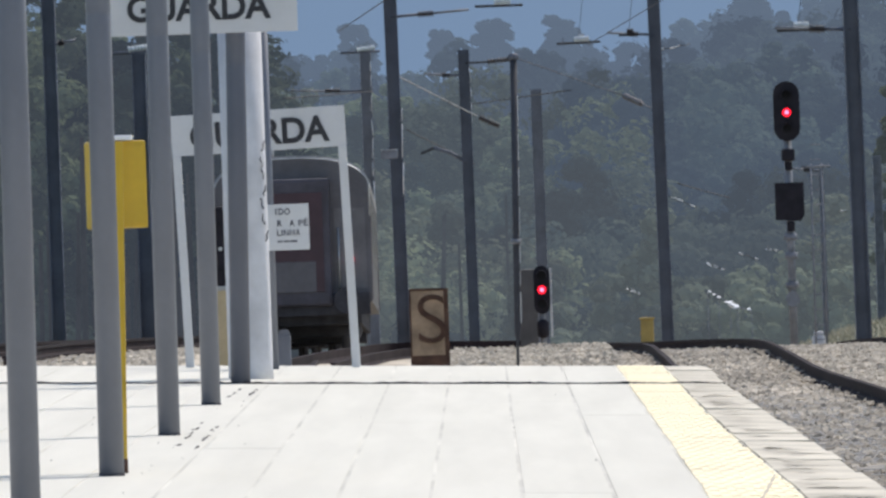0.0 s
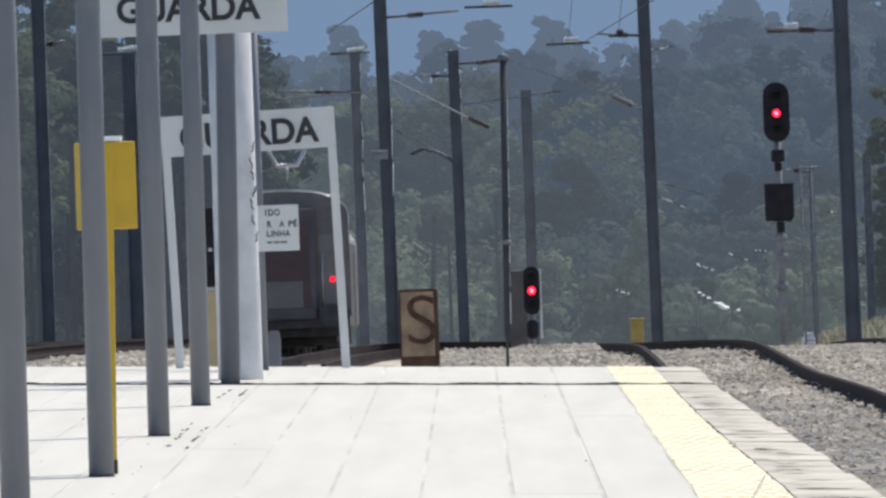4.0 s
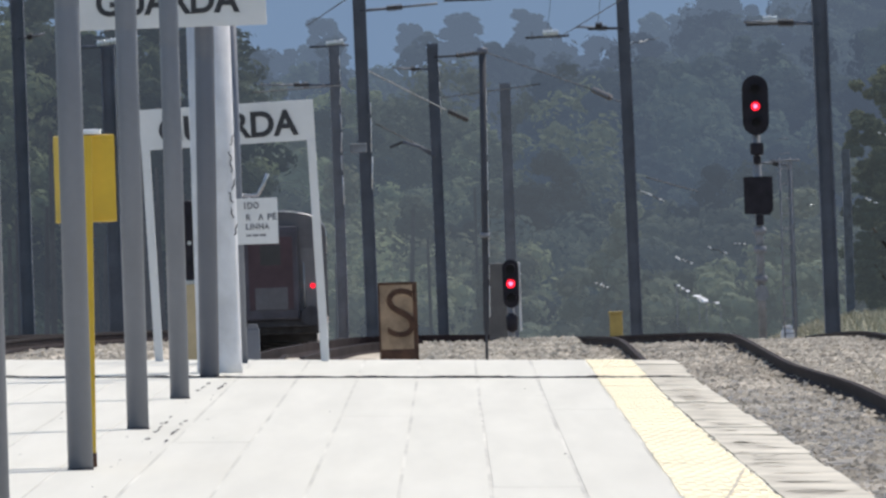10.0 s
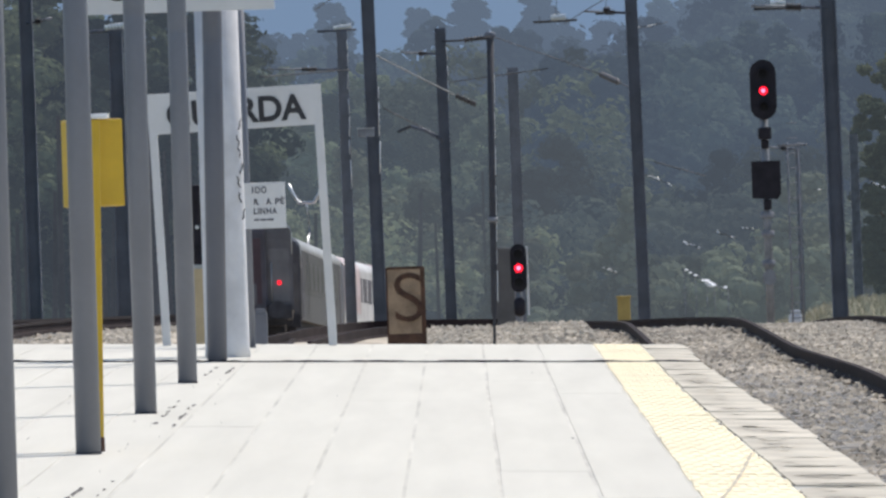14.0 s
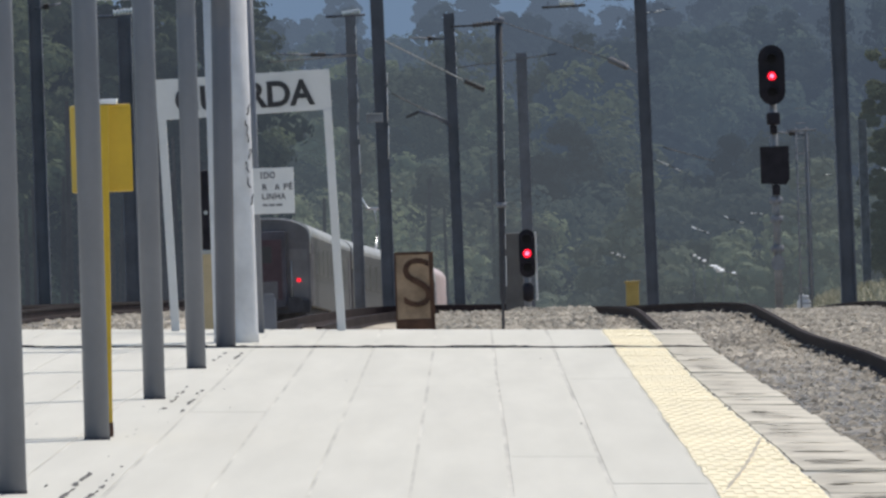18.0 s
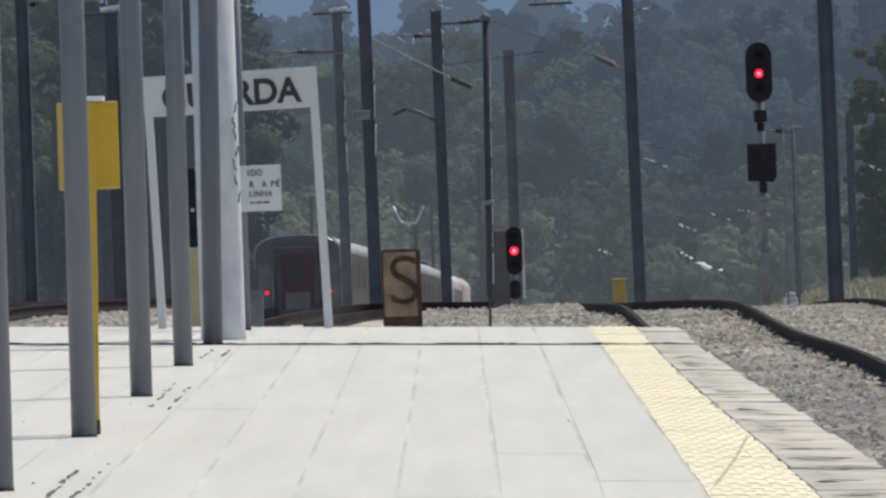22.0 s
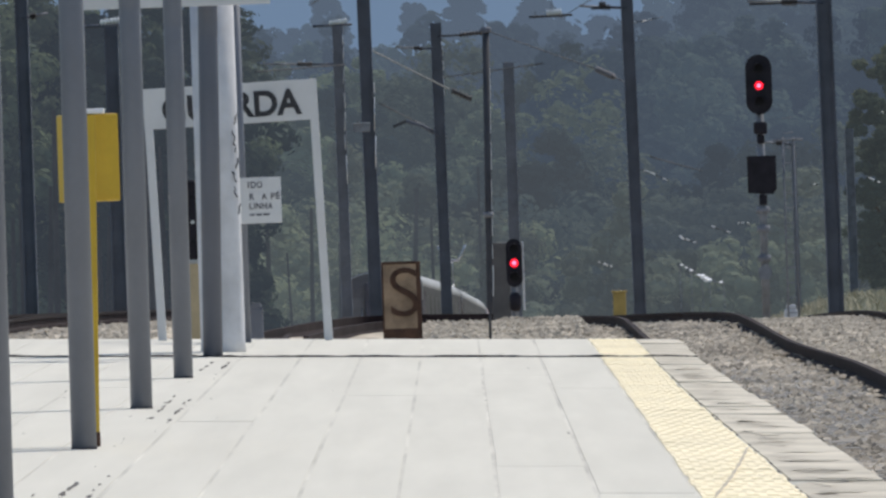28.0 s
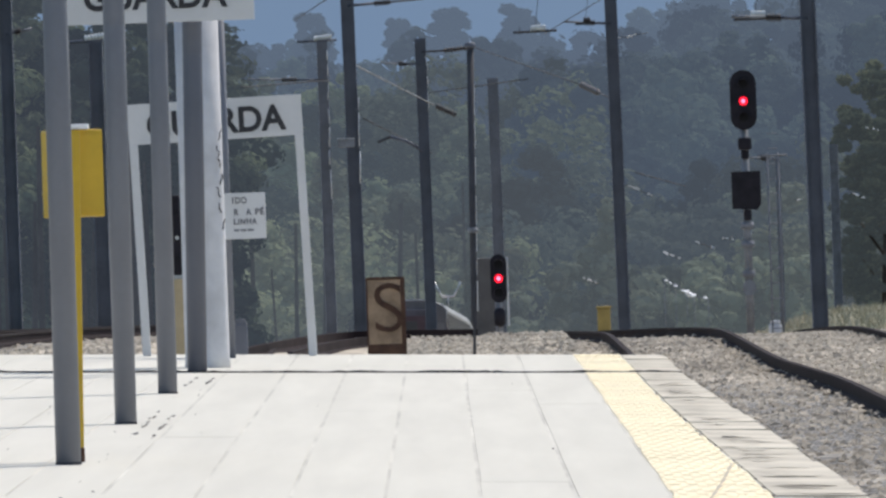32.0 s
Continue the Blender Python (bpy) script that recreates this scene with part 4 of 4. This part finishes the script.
    w = wire("tie_bar", (-0.315, 300.00, 5.046), (0.319, 300.00, 5.058), 0.035, label="tie bar with insulator between two masts")
    insulator(w, (0.319, 300.00, 5.058), (0.988, 300.00, 5.118))
    box_on = tagged(root("switch_box", -2.154, 243.24, 2.185), "small pale switch box fixed to a mast", "box")
    part("case", boxed(-0.2, 0.2, -0.1, 0.08, 0, 0.2, bevel=0.02), DULL_STEEL, box_on)
    part("case_lid", boxed(-0.21, 0.21, -0.11, 0.09, 0.2, 0.22, bevel=0.005), GALVANISED, box_on)
    part("clamp", boxed(-0.06, 0.3, 0.08, 0.3, 0.05, 0.12), MAST_STEEL, box_on)
    for a, b, pale in (((0.008, 236.84, 5.639), (1.127, 236.84, 5.639), 1), ((2.046, 257.14, 4.966), (3.147, 257.14, 4.985), 1), ((3.624, 257.14, 5.126), (4.124, 257.14, 5.137), 0), ((6.065, 204.55, 4.395), (6.918, 204.55, 4.399), 1)):
        h = wire("hanger_bar", a, b, 0.035, label="insulated section bar hanging in the overhead line")
        va, vb = Vector(a), Vector(b)
        insulator(h, va.lerp(vb, 0.4) + Vector((0, 0, 0.09)), va.lerp(vb, 0.75) + Vector((0, 0, 0.09)), pale)
        wire("hanger_wire", va.lerp(vb, 0.5) + Vector((0, 0, 0.05)), va.lerp(vb, 0.5) + Vector((0.2, 0, 1.6)), 0.007)


# ---- train ----
def rounded_body(w, z0, z1, rise, length, n=9):
    """A coach body's outline in x and z, run along y."""
    outline = [(-w, z0), (w, z0), (w, z1)]
    outline += [(w * math.cos(a) ** 0.75 if math.cos(a) > 0 else 0, z1 + rise * math.sin(a)) for a in np.linspace(0.12, math.pi / 2, n)]
    outline += [(-x, z) for x, z in outline[-2:2:-1]] + [(-w, z1)]
    bm = bmesh.new()
    a = [bm.verts.new((x, 0, z)) for x, z in outline]
    b = [bm.verts.new((x, length, z)) for x, z in outline]
    bm.faces.new(a)
    bm.faces.new(b)
    for i in range(len(a)):
        j = (i + 1) % len(a)
        bm.faces.new((a[i], a[j], b[j], b[i]))
    bmesh.ops.recalc_face_normals(bm, faces=bm.faces)
    return bm


def bogie(parent, y):
    g = part("bogie", boxed(-1.15, 1.15, y - 1.7, y + 1.7, 0.35, 0.75, bevel=0.04), UNDERFRAME, parent)
    for dy in (-1.25, 1.25):
        for sx in (-0.87, 0.87):
            part("wheel", tubed([(sx - 0.06, y + dy, 0.45), (sx + 0.06, y + dy, 0.45)], 0.45, 20), UNDERFRAME, g)


def coach(tail):
    c = tagged(root("railway_coach"), "silver-grey railway coach with " + ("a dark gangway end and red tail lamps" if tail else "dark windows, coupled in the train"), "railway coach", "train")
    L, W = 25.6, 1.40
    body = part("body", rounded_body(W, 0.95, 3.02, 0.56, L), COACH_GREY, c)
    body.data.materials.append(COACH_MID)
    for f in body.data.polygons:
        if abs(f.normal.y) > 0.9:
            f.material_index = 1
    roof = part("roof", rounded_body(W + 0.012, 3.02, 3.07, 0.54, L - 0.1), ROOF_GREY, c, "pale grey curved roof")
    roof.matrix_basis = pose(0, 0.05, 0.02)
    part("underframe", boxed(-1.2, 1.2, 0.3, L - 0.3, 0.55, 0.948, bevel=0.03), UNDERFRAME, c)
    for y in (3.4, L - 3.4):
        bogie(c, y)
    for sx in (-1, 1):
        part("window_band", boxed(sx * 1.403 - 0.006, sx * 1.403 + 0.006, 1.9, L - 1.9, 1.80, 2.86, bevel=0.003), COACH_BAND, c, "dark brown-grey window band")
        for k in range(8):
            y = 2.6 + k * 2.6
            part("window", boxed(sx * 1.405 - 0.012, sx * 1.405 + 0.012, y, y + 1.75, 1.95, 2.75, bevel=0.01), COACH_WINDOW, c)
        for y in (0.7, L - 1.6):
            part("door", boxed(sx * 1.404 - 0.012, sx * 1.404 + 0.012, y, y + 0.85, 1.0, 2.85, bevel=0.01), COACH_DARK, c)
    # end wall: gangway with folded bellows, doors, lamps
    gang = part("gangway", boxed(-0.68, 0.68, -0.28, -0.005, 0.9, 3.2, bevel=0.05), COACH_DARK, c, "dark rubber gangway surround")
    part("gangway_door", boxed(-0.55, 0.55, -0.30, -0.282, 1.15, 2.95, bevel=0.005), COACH_RED, gang, "dull red end door")
    part("door_window", boxed(-0.25, 0.25, -0.312, -0.301, 2.25, 2.75, bevel=0.004), COACH_BAND, gang)
    part("door_panel", boxed(-0.402, 0.402, -0.312, -0.301, 1.15, 1.7, bevel=0.004), COACH_MID, gang)
    part("end_band", boxed(-1.36, 1.36, -0.012, -0.003, 2.78, 3.12, bevel=0.003), COACH_MID, c)
    # pale arc added to paint the bright sunlit edge of the roof
    arc = [(1.40 * math.cos(a) ** 0.75, 0.0, 3.03 + 0.55 * math.sin(a)) for a in np.linspace(0.0, 1.5, 14)]
    arc = [(1.40, 0.0, 2.5)] + arc + [(-x, y, z) for x, y, z in arc[::-1]] + [(-1.40, 0.0, 2.5)]
    part("roof_rim", tubed(arc, 0.015, 6), GALVANISED, c, "pale arc painted in as the sunlit roof edge")
    part("buffer_beam", boxed(-1.36, 1.36, -0.14, -0.005, 0.72, 1.12, bevel=0.02), UNDERFRAME, c)
    for sx in (-1, 1):
        b = part("buffer", tubed([(sx * 0.95, -0.14, 0.98), (sx * 0.95, -0.55, 0.98)], 0.09, 12), UNDERFRAME, c)
        part("buffer_head", tubed([(sx * 0.95, -0.60, 0.98), (sx * 0.95, -0.55, 0.98)], 0.24, 16), UNDERFRAME, b)
        part("tail_lamp", tubed([(sx * 1.03, -0.05, 1.72), (sx * 1.03, -0.004, 1.72)], 0.065, 14), TAIL_LAMP if tail else DARK_GLASS, c, "lit red tail lamp" if tail else "")
        part("handrail", tubed([(sx * 0.82, -0.05, 1.2), (sx * 0.82, -0.05, 2.3)], 0.018, 6), GALVANISED, c)
        part("end_panel", boxed(sx * 1.03 - 0.28, sx * 1.03 + 0.28, -0.010, -0.003, 1.2, 2.65, bevel=0.003), COACH_END, c)
    return c


def loco():
    c = tagged(root("locomotive"), "electric locomotive in pale grey and faded pink with a raised pantograph", "locomotive", "train")
    L, W = 20.0, 1.45
    part("body", rounded_body(W, 1.0, 3.0, 0.55, L), LOCO_PALE, c)
    part("front_band", rounded_body(W + 0.02, 1.6, 3.0, 0.57, 5.9), LOCO_RED, c, "faded pink band").matrix_basis = pose(0, 14.0, 0)
    part("rear_band", rounded_body(W + 0.02, 1.6, 3.0, 0.57, 6.5), LOCO_RED, c, "faded pink band").matrix_basis = pose(0, 0.1, 0)
    part("cab_window", boxed(-1.1, 1.1, -0.03, -0.005, 2.2, 2.95, bevel=0.02), DARK_GLASS, c)
    part("underframe", boxed(-1.25, 1.25, 0.3, L - 0.3, 0.5, 0.998, bevel=0.03), UNDERFRAME, c)
    for y in (4.2, L - 4.2):
        bogie(c, y)
    for k in range(6):
        part("side_vent", boxed(1.44, 1.462, 4.0 + k * 2.0, 5.5 + k * 2.0, 2.0, 2.8, bevel=0.005), COACH_DARK, c)
    y = 4.0
    pan = part("pantograph", tubed([(0, y - 0.9, 3.6), (0, y + 0.7, 4.35), (0, y - 0.3, 5.2)], 0.045, 8), GALVANISED, c)
    for dy in (-0.45, -0.15):
        part("pan_head", tubed([(-0.58, y + dy, 5.92), (-0.45, y + dy, 5.60), (-0.26, y + dy, 5.28), (0.26, y + dy, 5.28), (0.45, y + dy, 5.60), (0.58, y + dy, 5.92)], 0.05, 8), GALVANISED, pan, "pale contact head with raised horns")
    for sx in (-0.5, 0.5):
        part("roof_insulator", lathe([(0.06, 3.5), (0.11, 3.58), (0.07, 3.66), (0.11, 3.74), (0.05, 3.8)], 10), INSULATOR, c).matrix_basis = pose(sx, y, 0)
    return c


def rail_pose(tail_y, back, gap):
    """The pose of a vehicle whose rear end is `back` metres ahead of the train's rear, with bogies near both ends."""
    a, b = tail_y + back + 2.5, tail_y + back + gap - 2.5
    pa, pb = Vector((train_x(a), a, rail_z(a))), Vector((train_x(b), b, rail_z(b)))
    d = (pb - pa).normalized()
    o = pa - d * 2.5
    turn = math.degrees(math.atan2(-d.x, d.y))
    return pose(o.x, o.y, o.z, math.degrees(math.asin(d.z)), 0, turn)


TRAIN = []


def build_train():
    back = 0.0
    last = coach(True)
    TRAIN.append((last, back, 25.6))
    for k in range(1):
        back += 26.4
        TRAIN.append((coach(False), back, 25.6))
    back += 26.4
    TRAIN.append((loco(), back, 20.0))


def motions():
    for ob, back, gap in TRAIN:
        rows = []
        for k in range(65):
            t = k * 0.5
            rows.append((t, rail_pose(184.0 + 6.72 * t, back, gap)))
        walk(ob, rows)


# ---- vegetation ----
def crown_arrays(r, h, count, leaf_size, conical, rng, blobs_n=14, puff=1.0, loose=1.0, flat=0.8):
    """Leaf clumps of one crown: corners of count quads, gathered round uneven clusters."""
    t = rng.uniform(0, 1, blobs_n)
    a = rng.uniform(0, 2 * math.pi, blobs_n)
    rad = r * (1 - conical * t) * rng.uniform(0.25, 0.75, blobs_n)
    mid = np.stack((rad * np.cos(a), rad * np.sin(a), h * (0.12 + 0.8 * t)), 1)
    br = puff * r * rng.uniform(0.28, 0.5, blobs_n) * (1 - 0.55 * conical * t)
    pick = rng.integers(0, blobs_n, count)
    d = rng.normal(size=(count, 3))
    d /= np.linalg.norm(d, axis=1)[:, None]
    c = mid[pick] + d * (br[pick] * rng.uniform(0.5, 1.02, count))[:, None] * np.array((1, 1, flat))
    u = np.cross(d + rng.normal(size=(count, 3)) * 0.6 * loose, (0.3, 0.2, 1))
    u /= np.linalg.norm(u, axis=1)[:, None] + 1e-6
    v = np.cross(d + rng.normal(size=(count, 3)) * 0.4 * loose, u)
    v /= np.linalg.norm(v, axis=1)[:, None] + 1e-6
    s = (leaf_size * rng.uniform(0.5, 1.3, count))[:, None]
    return np.stack((c - u * s, c + v * s * 0.7, c + u * s, c - v * s * 0.7), 1).reshape(-1, 3)


def crown_mesh(name, r, h, count, leaf_size, material, conical=0.0, seed=0, blobs_n=14, puff=1.0):
    verts = crown_arrays(r, h, count, leaf_size, conical, np.random.default_rng(seed), blobs_n, puff, 1.3, 0.6)
    me = bpy.data.meshes.new(name)
    me.from_pydata(verts.tolist(), [], np.arange(len(verts)).reshape(-1, 4).tolist())
    me.materials.append(material)
    return me


def woods(name, materials, label, count, y0, y1, size, leaves, leaf_size, lo=-0.056, hi=0.056, tall=1.0, seed=9, trunks=0):
    """A far wood: many crowns on the slope, as one piece."""
    rng = np.random.default_rng(seed)
    verts, tones = [], []
    for _ in range(count):
        y = rng.uniform(y0, y1)
        x = rng.uniform(lo, hi) * y
        r = size * rng.uniform(0.6, 1.25)
        con = rng.choice((0.15, 0.3, 0.75))
        p = crown_arrays(r, r * (1.25 + 0.7 * con) * tall, leaves, leaf_size, con, rng, 16, 0.8, 0.12)
        verts.append(p + np.array((x, y, ground_z(x, y) + size * 0.1)))
        # stands of trees in painted shade and in painted sun tones
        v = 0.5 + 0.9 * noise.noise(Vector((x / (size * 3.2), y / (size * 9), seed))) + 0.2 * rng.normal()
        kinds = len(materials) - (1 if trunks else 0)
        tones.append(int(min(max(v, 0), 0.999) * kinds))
    tone = np.repeat(tones, leaves)
    for _ in range(trunks):
        # bare stems at the edge of the wood
        y = rng.uniform(y0 - 14, y0)
        x, w = rng.uniform(lo, hi) * y, rng.uniform(0.10, 0.24)
        z, h, slant = ground_z(x, y) - 0.3, rng.uniform(6, 15), rng.normal() * 0.35
        verts.append(np.array(((x - w, y, z), (x + w, y - 0.1, z), (x + w * 0.5 + slant, y, z + h), (x - w * 0.5 + slant, y + 0.1, z + h),
                               (x, y - w, z), (x + 0.02, y + w, z), (x + slant, y + w * 0.5, z + h), (x + slant, y - w * 0.5, z + h))))
    tone = np.concatenate((tone, np.full(2 * trunks, len(materials) - 1)))
    verts = np.concatenate(verts)
    me = bpy.data.meshes.new(name)
    me.from_pydata(verts.tolist(), [], np.arange(len(verts)).reshape(-1, 4).tolist())
    for m in materials:
        me.materials.append(m)
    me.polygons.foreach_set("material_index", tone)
    tagged(new(name, me), label, "woods", kind="stuff")


def tree_kind(name, label, crown, trunk_h, trunk_r, r):
    t = tagged(root(name), label, "tree", "trees on the hillside")
    bm = tubed([(0, 0, -0.5), (0.1, 0, trunk_h * 0.4), (0, 0.1, trunk_h)], trunk_r, 7, trunk_r * 0.5)
    for k in range(5):
        a = k * 1.3
        tube(bm, [(0, 0, trunk_h * (0.5 + 0.08 * k)), (r * 0.5 * math.cos(a), r * 0.5 * math.sin(a), trunk_h * (0.8 + 0.1 * k))], trunk_r * 0.4, 5, trunk_r * 0.12)
    part("trunk", bm, BARK, t)
    ob = new("crown", crown)
    ob.parent = t
    ob.matrix_basis = pose(0, 0, trunk_h * 0.2)
    return t


def plant(kinds, spots, rng):
    for x, y, k, s in spots:
        ob = kinds[k]
        m = Matrix.LocRotScale((x, y, ground_z(x, y) - 0.2), Euler((0, 0, rng.uniform(0, 6.28))), (s, s, s * rng.uniform(0.85, 1.2)))
        c = copy_thing(ob, Matrix.Identity(4))
        c.matrix_basis = m


def build_trees():
    rng = random.Random(5)
    # the needle colours carry painted haze
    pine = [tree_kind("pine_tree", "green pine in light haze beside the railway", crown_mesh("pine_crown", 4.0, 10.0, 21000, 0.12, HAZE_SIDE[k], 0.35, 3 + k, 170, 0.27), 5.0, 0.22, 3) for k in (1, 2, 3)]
    kinds = pine
    spots = []
    # pines at the right
    for i in range(10):
        y = 372 + (i * 37) % 80
        spots.append(((0.0437 + 0.0014 * i) * y, y, i % 3, (0.78, 1.0, 0.9, 1.12)[i % 4]))
    plant(kinds, spots, rng)
    for k, ob in enumerate(kinds):
        ob.matrix_basis = pose(-75 + k * 6, 640, ground_z(-75 + k * 6, 640))


def skyline_trees():
    """Single round crowns standing out of the far skyline."""
    for k, (x, z, r) in enumerate(((-19.95, 23.9, 3.9), (-5.55, 23.4, 2.9), (3.1, 24.6, 3.9), (0.8, 22.6, 2.8), (14.5, 24.6, 3.6))):
        y = 1700.0
        g = ground_z(x, y)
        h = 2.0 * r
        t = tagged(root("far_tree", x, y, g), "round tree on the far skyline in blue haze", "tree", "trees on the skyline")
        # trunk and crown colours have the blue haze painted in
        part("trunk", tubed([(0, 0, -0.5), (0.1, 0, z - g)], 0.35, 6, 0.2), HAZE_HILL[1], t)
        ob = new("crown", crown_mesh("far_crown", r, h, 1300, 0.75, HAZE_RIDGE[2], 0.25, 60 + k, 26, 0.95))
        ob.parent = t
        ob.matrix_basis = pose(0, 0, z - g - 0.5 * h)


def ridge():
    n = 60
    verts, faces = [], []
    for i in range(n + 1):
        x = -2400 + 4800 * i / n
        h = 150 + 60 * noise.noise(Vector((x * 0.002, 0, 0)))
        verts += [(x, 4300, -60), (x, 4400, h)]
    faces = [(2 * i, 2 * i + 2, 2 * i + 3, 2 * i + 1) for i in range(n)]
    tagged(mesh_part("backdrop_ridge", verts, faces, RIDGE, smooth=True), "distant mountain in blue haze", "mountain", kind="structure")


def grass(name, count, area, lo, hi):
    rng = np.random.default_rng(11)
    verts, faces = [], []
    for _ in range(count):
        x, y = area(rng)
        z = ground_z(x, y)
        h, a, w = rng.uniform(lo, hi), rng.uniform(0, 6.28), rng.uniform(0.012, 0.03)
        k = len(verts)
        verts += [(x - w * math.cos(a), y - w * math.sin(a), z - 0.05), (x + w * math.cos(a), y + w * math.sin(a), z - 0.05), (x + rng.normal() * 0.12, y + rng.normal() * 0.12, z + h)]
        faces.append((k, k + 1, k + 2))
    tagged(mesh_part(name, verts, faces, DRY_GRASS), "dry straw-coloured grass on the bank", "grass", kind="stuff")


def ballast_grass():
    """Bleached grass growing through the ballast beside the platform."""
    rng = np.random.default_rng(31)
    verts, faces = [], []
    for _ in range(420):
        cy = rng.uniform(58, 128)
        cx = coping_edge(cy) + 0.12 + abs(rng.normal()) * 0.35 if rng.random() < 0.7 else rng.uniform(4.9, 8.0)
        for _ in range(rng.integers(8, 26)):
            x, y = cx + rng.normal() * 0.10, cy + rng.normal() * 0.35
            z, h, w, a = rail_z(y) - 0.24, rng.uniform(0.08, 0.26), rng.uniform(0.006, 0.014), rng.uniform(0, 6.28)
            k = len(verts)
            verts += [(x - w * math.cos(a), y - w * math.sin(a), z), (x + w * math.cos(a), y + w * math.sin(a), z), (x + rng.normal() * 0.05, y + rng.normal() * 0.05, z + h)]
            faces.append((k, k + 1, k + 2))
    tagged(mesh_part("ballast_grass", verts, faces, DRY_GRASS), "bleached dry grass growing through the ballast", "grass", kind="stuff")


# ---- the place ----
build_ground()
ridge()
# right_track and left_sweep bend past the platform to fit the camera's view
right_track = lambda y: 3.60 - 0.22 * smooth(112, 132, y) - 1.05 * smooth(154, 177, y) - 0.06 * max(0, y - 166)
far_track = lambda y: 7.4
left_track = lambda y: -7.2
left_sweep = lambda y: -7.6 + 3.0 * smooth(148, 176, y)
build_ballast("ballast_right", lambda y: 4.6, -24, 470, 4.3, heap=0.02)
build_ballast("ballast_left", lambda y: min(-3.0, train_x(y) + 0.6), 91, 470, 4.4)
build_stones("ballast_stones_right", lambda y: 4.9, 60, 175, 38000, 3.9, size=(0.025, 0.06), heap=0.02)
build_ballast("ballast_mound", lambda y: 0.45, 90, 160, 1.15, 0.19)
build_ballast("ballast_crossover", lambda y: along([(136, -3.2), (150, -2.3), (160, -0.8)], y), 136, 160, 1.2, 0.16)
build_stones("ballast_stones_mound", lambda y: 0.45, 91, 158, 10000, 1.4, lift=-0.01)
build_stones("ballast_stones_left", lambda y: -4.6, 91, 170, 12000, 3.6, lift=-0.235)
build_track("track_right", right_track, -20, 250, "railway track beside the platform, bent beyond it to fit the view, rusty rails on grey ballast")
build_track("track_left", train_x, 96, 480, "railway track winding away down the bank on grey ballast")
for side in (-0.87, 0.87):
    build_stones("ballast_stones_rail", lambda y: right_track(y) + side, 96, 176, 700, 0.16, size=(0.03, 0.06), lift=-0.20, heap=0.02)
view_fitted_rails((((-3.281, 140.10), (-2.958, 144.65), (-2.457, 151.12), (-1.903, 155.53), (-1.402, 157.65), (-0.455, 157.23), (0.501, 155.69)), ((-2.136, 141.75), (-1.730, 147.73), (-1.186, 151.98), (-0.513, 153.11))))
build_track("track_outer_left", left_sweep, 142, 174, "outer track sweeping over the crest with rusty rails on grey ballast", 0.34)
build_ballast("ballast_outer", left_track, 91, 172, 2.7, 0.34)
build_stones("ballast_stones_outer", left_track, 95, 172, 12000, 2.9, lift=0.11)
build_track("track_far", far_track, 120, 235, "outer railway track with rusty rails", -0.07)
white_column()
for x, y in ((-2.181, 47.62), (-2.094, 56.25), (-2.048, 65.12), (-2.012, 73.89), (-1.975, 81.45)):
    grey_post(x, y, SLATE_PAINT if y > 80 else GREY_PAINT, 1.1 if y > 80 else 0.3, 0.158 if y > 80 else 0.14)
yellow_box_post()
name_board(-2.157, 81.08, 2.875 - platform_z(-2.157), 1.49, 0.46, 0.285, 1.145, -0.037, 0.115, False, 0.0)
name_board(-1.841, 87.8, 1.947 - platform_z(-1.841), 1.505, 0.35, 0.30, 1.205, 0.012, 0.06, True, -1.7)
notice_post()
s_board()
main_signal()
low_signal()
yellow_marker()
bank_glints()
yellow_shunt_signal()
concrete_stub()
thin_pole()
pale_marker_stone()
overhead_line()
build_train()
build_trees()
skyline_trees()
# far woods: haze, sun and shade are painted into the leaf colours
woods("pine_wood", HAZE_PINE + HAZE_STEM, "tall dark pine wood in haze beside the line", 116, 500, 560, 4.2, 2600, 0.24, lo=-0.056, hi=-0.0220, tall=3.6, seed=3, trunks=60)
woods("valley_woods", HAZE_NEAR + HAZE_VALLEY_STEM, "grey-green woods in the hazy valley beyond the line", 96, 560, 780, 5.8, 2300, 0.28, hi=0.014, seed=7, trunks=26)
woods("shaded_woods", HAZE_SHADE, "blue-grey valley woods with shade and haze painted in", 66, 600, 800, 5.6, 1900, 0.30, lo=0.010, seed=8)
woods("pale_scrub", HAZE_SCRUB[1:], "pale green young trees below the line with haze painted in", 52, 482, 560, 3.6, 1700, 0.25, lo=0.004, hi=0.054, tall=1.35, seed=17)
woods("sunlit_slope_woods", HAZE_GREEN, "green far-slope woods with sun and haze painted in", 104, 780, 1150, 6.5, 1200, 0.40, hi=0.014, seed=9)
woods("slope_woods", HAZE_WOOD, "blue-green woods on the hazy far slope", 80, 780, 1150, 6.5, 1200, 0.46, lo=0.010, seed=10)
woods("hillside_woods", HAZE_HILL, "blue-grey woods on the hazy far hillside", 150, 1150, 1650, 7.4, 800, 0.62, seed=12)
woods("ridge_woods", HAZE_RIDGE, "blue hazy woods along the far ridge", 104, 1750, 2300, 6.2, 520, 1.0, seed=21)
grass("dry_grass_right", 24000, lambda r: (r.uniform(7.6, 18), r.uniform(215, 400)), 0.06, 0.26)
ballast_grass()
build_platform()
joint_dirt()
motions()
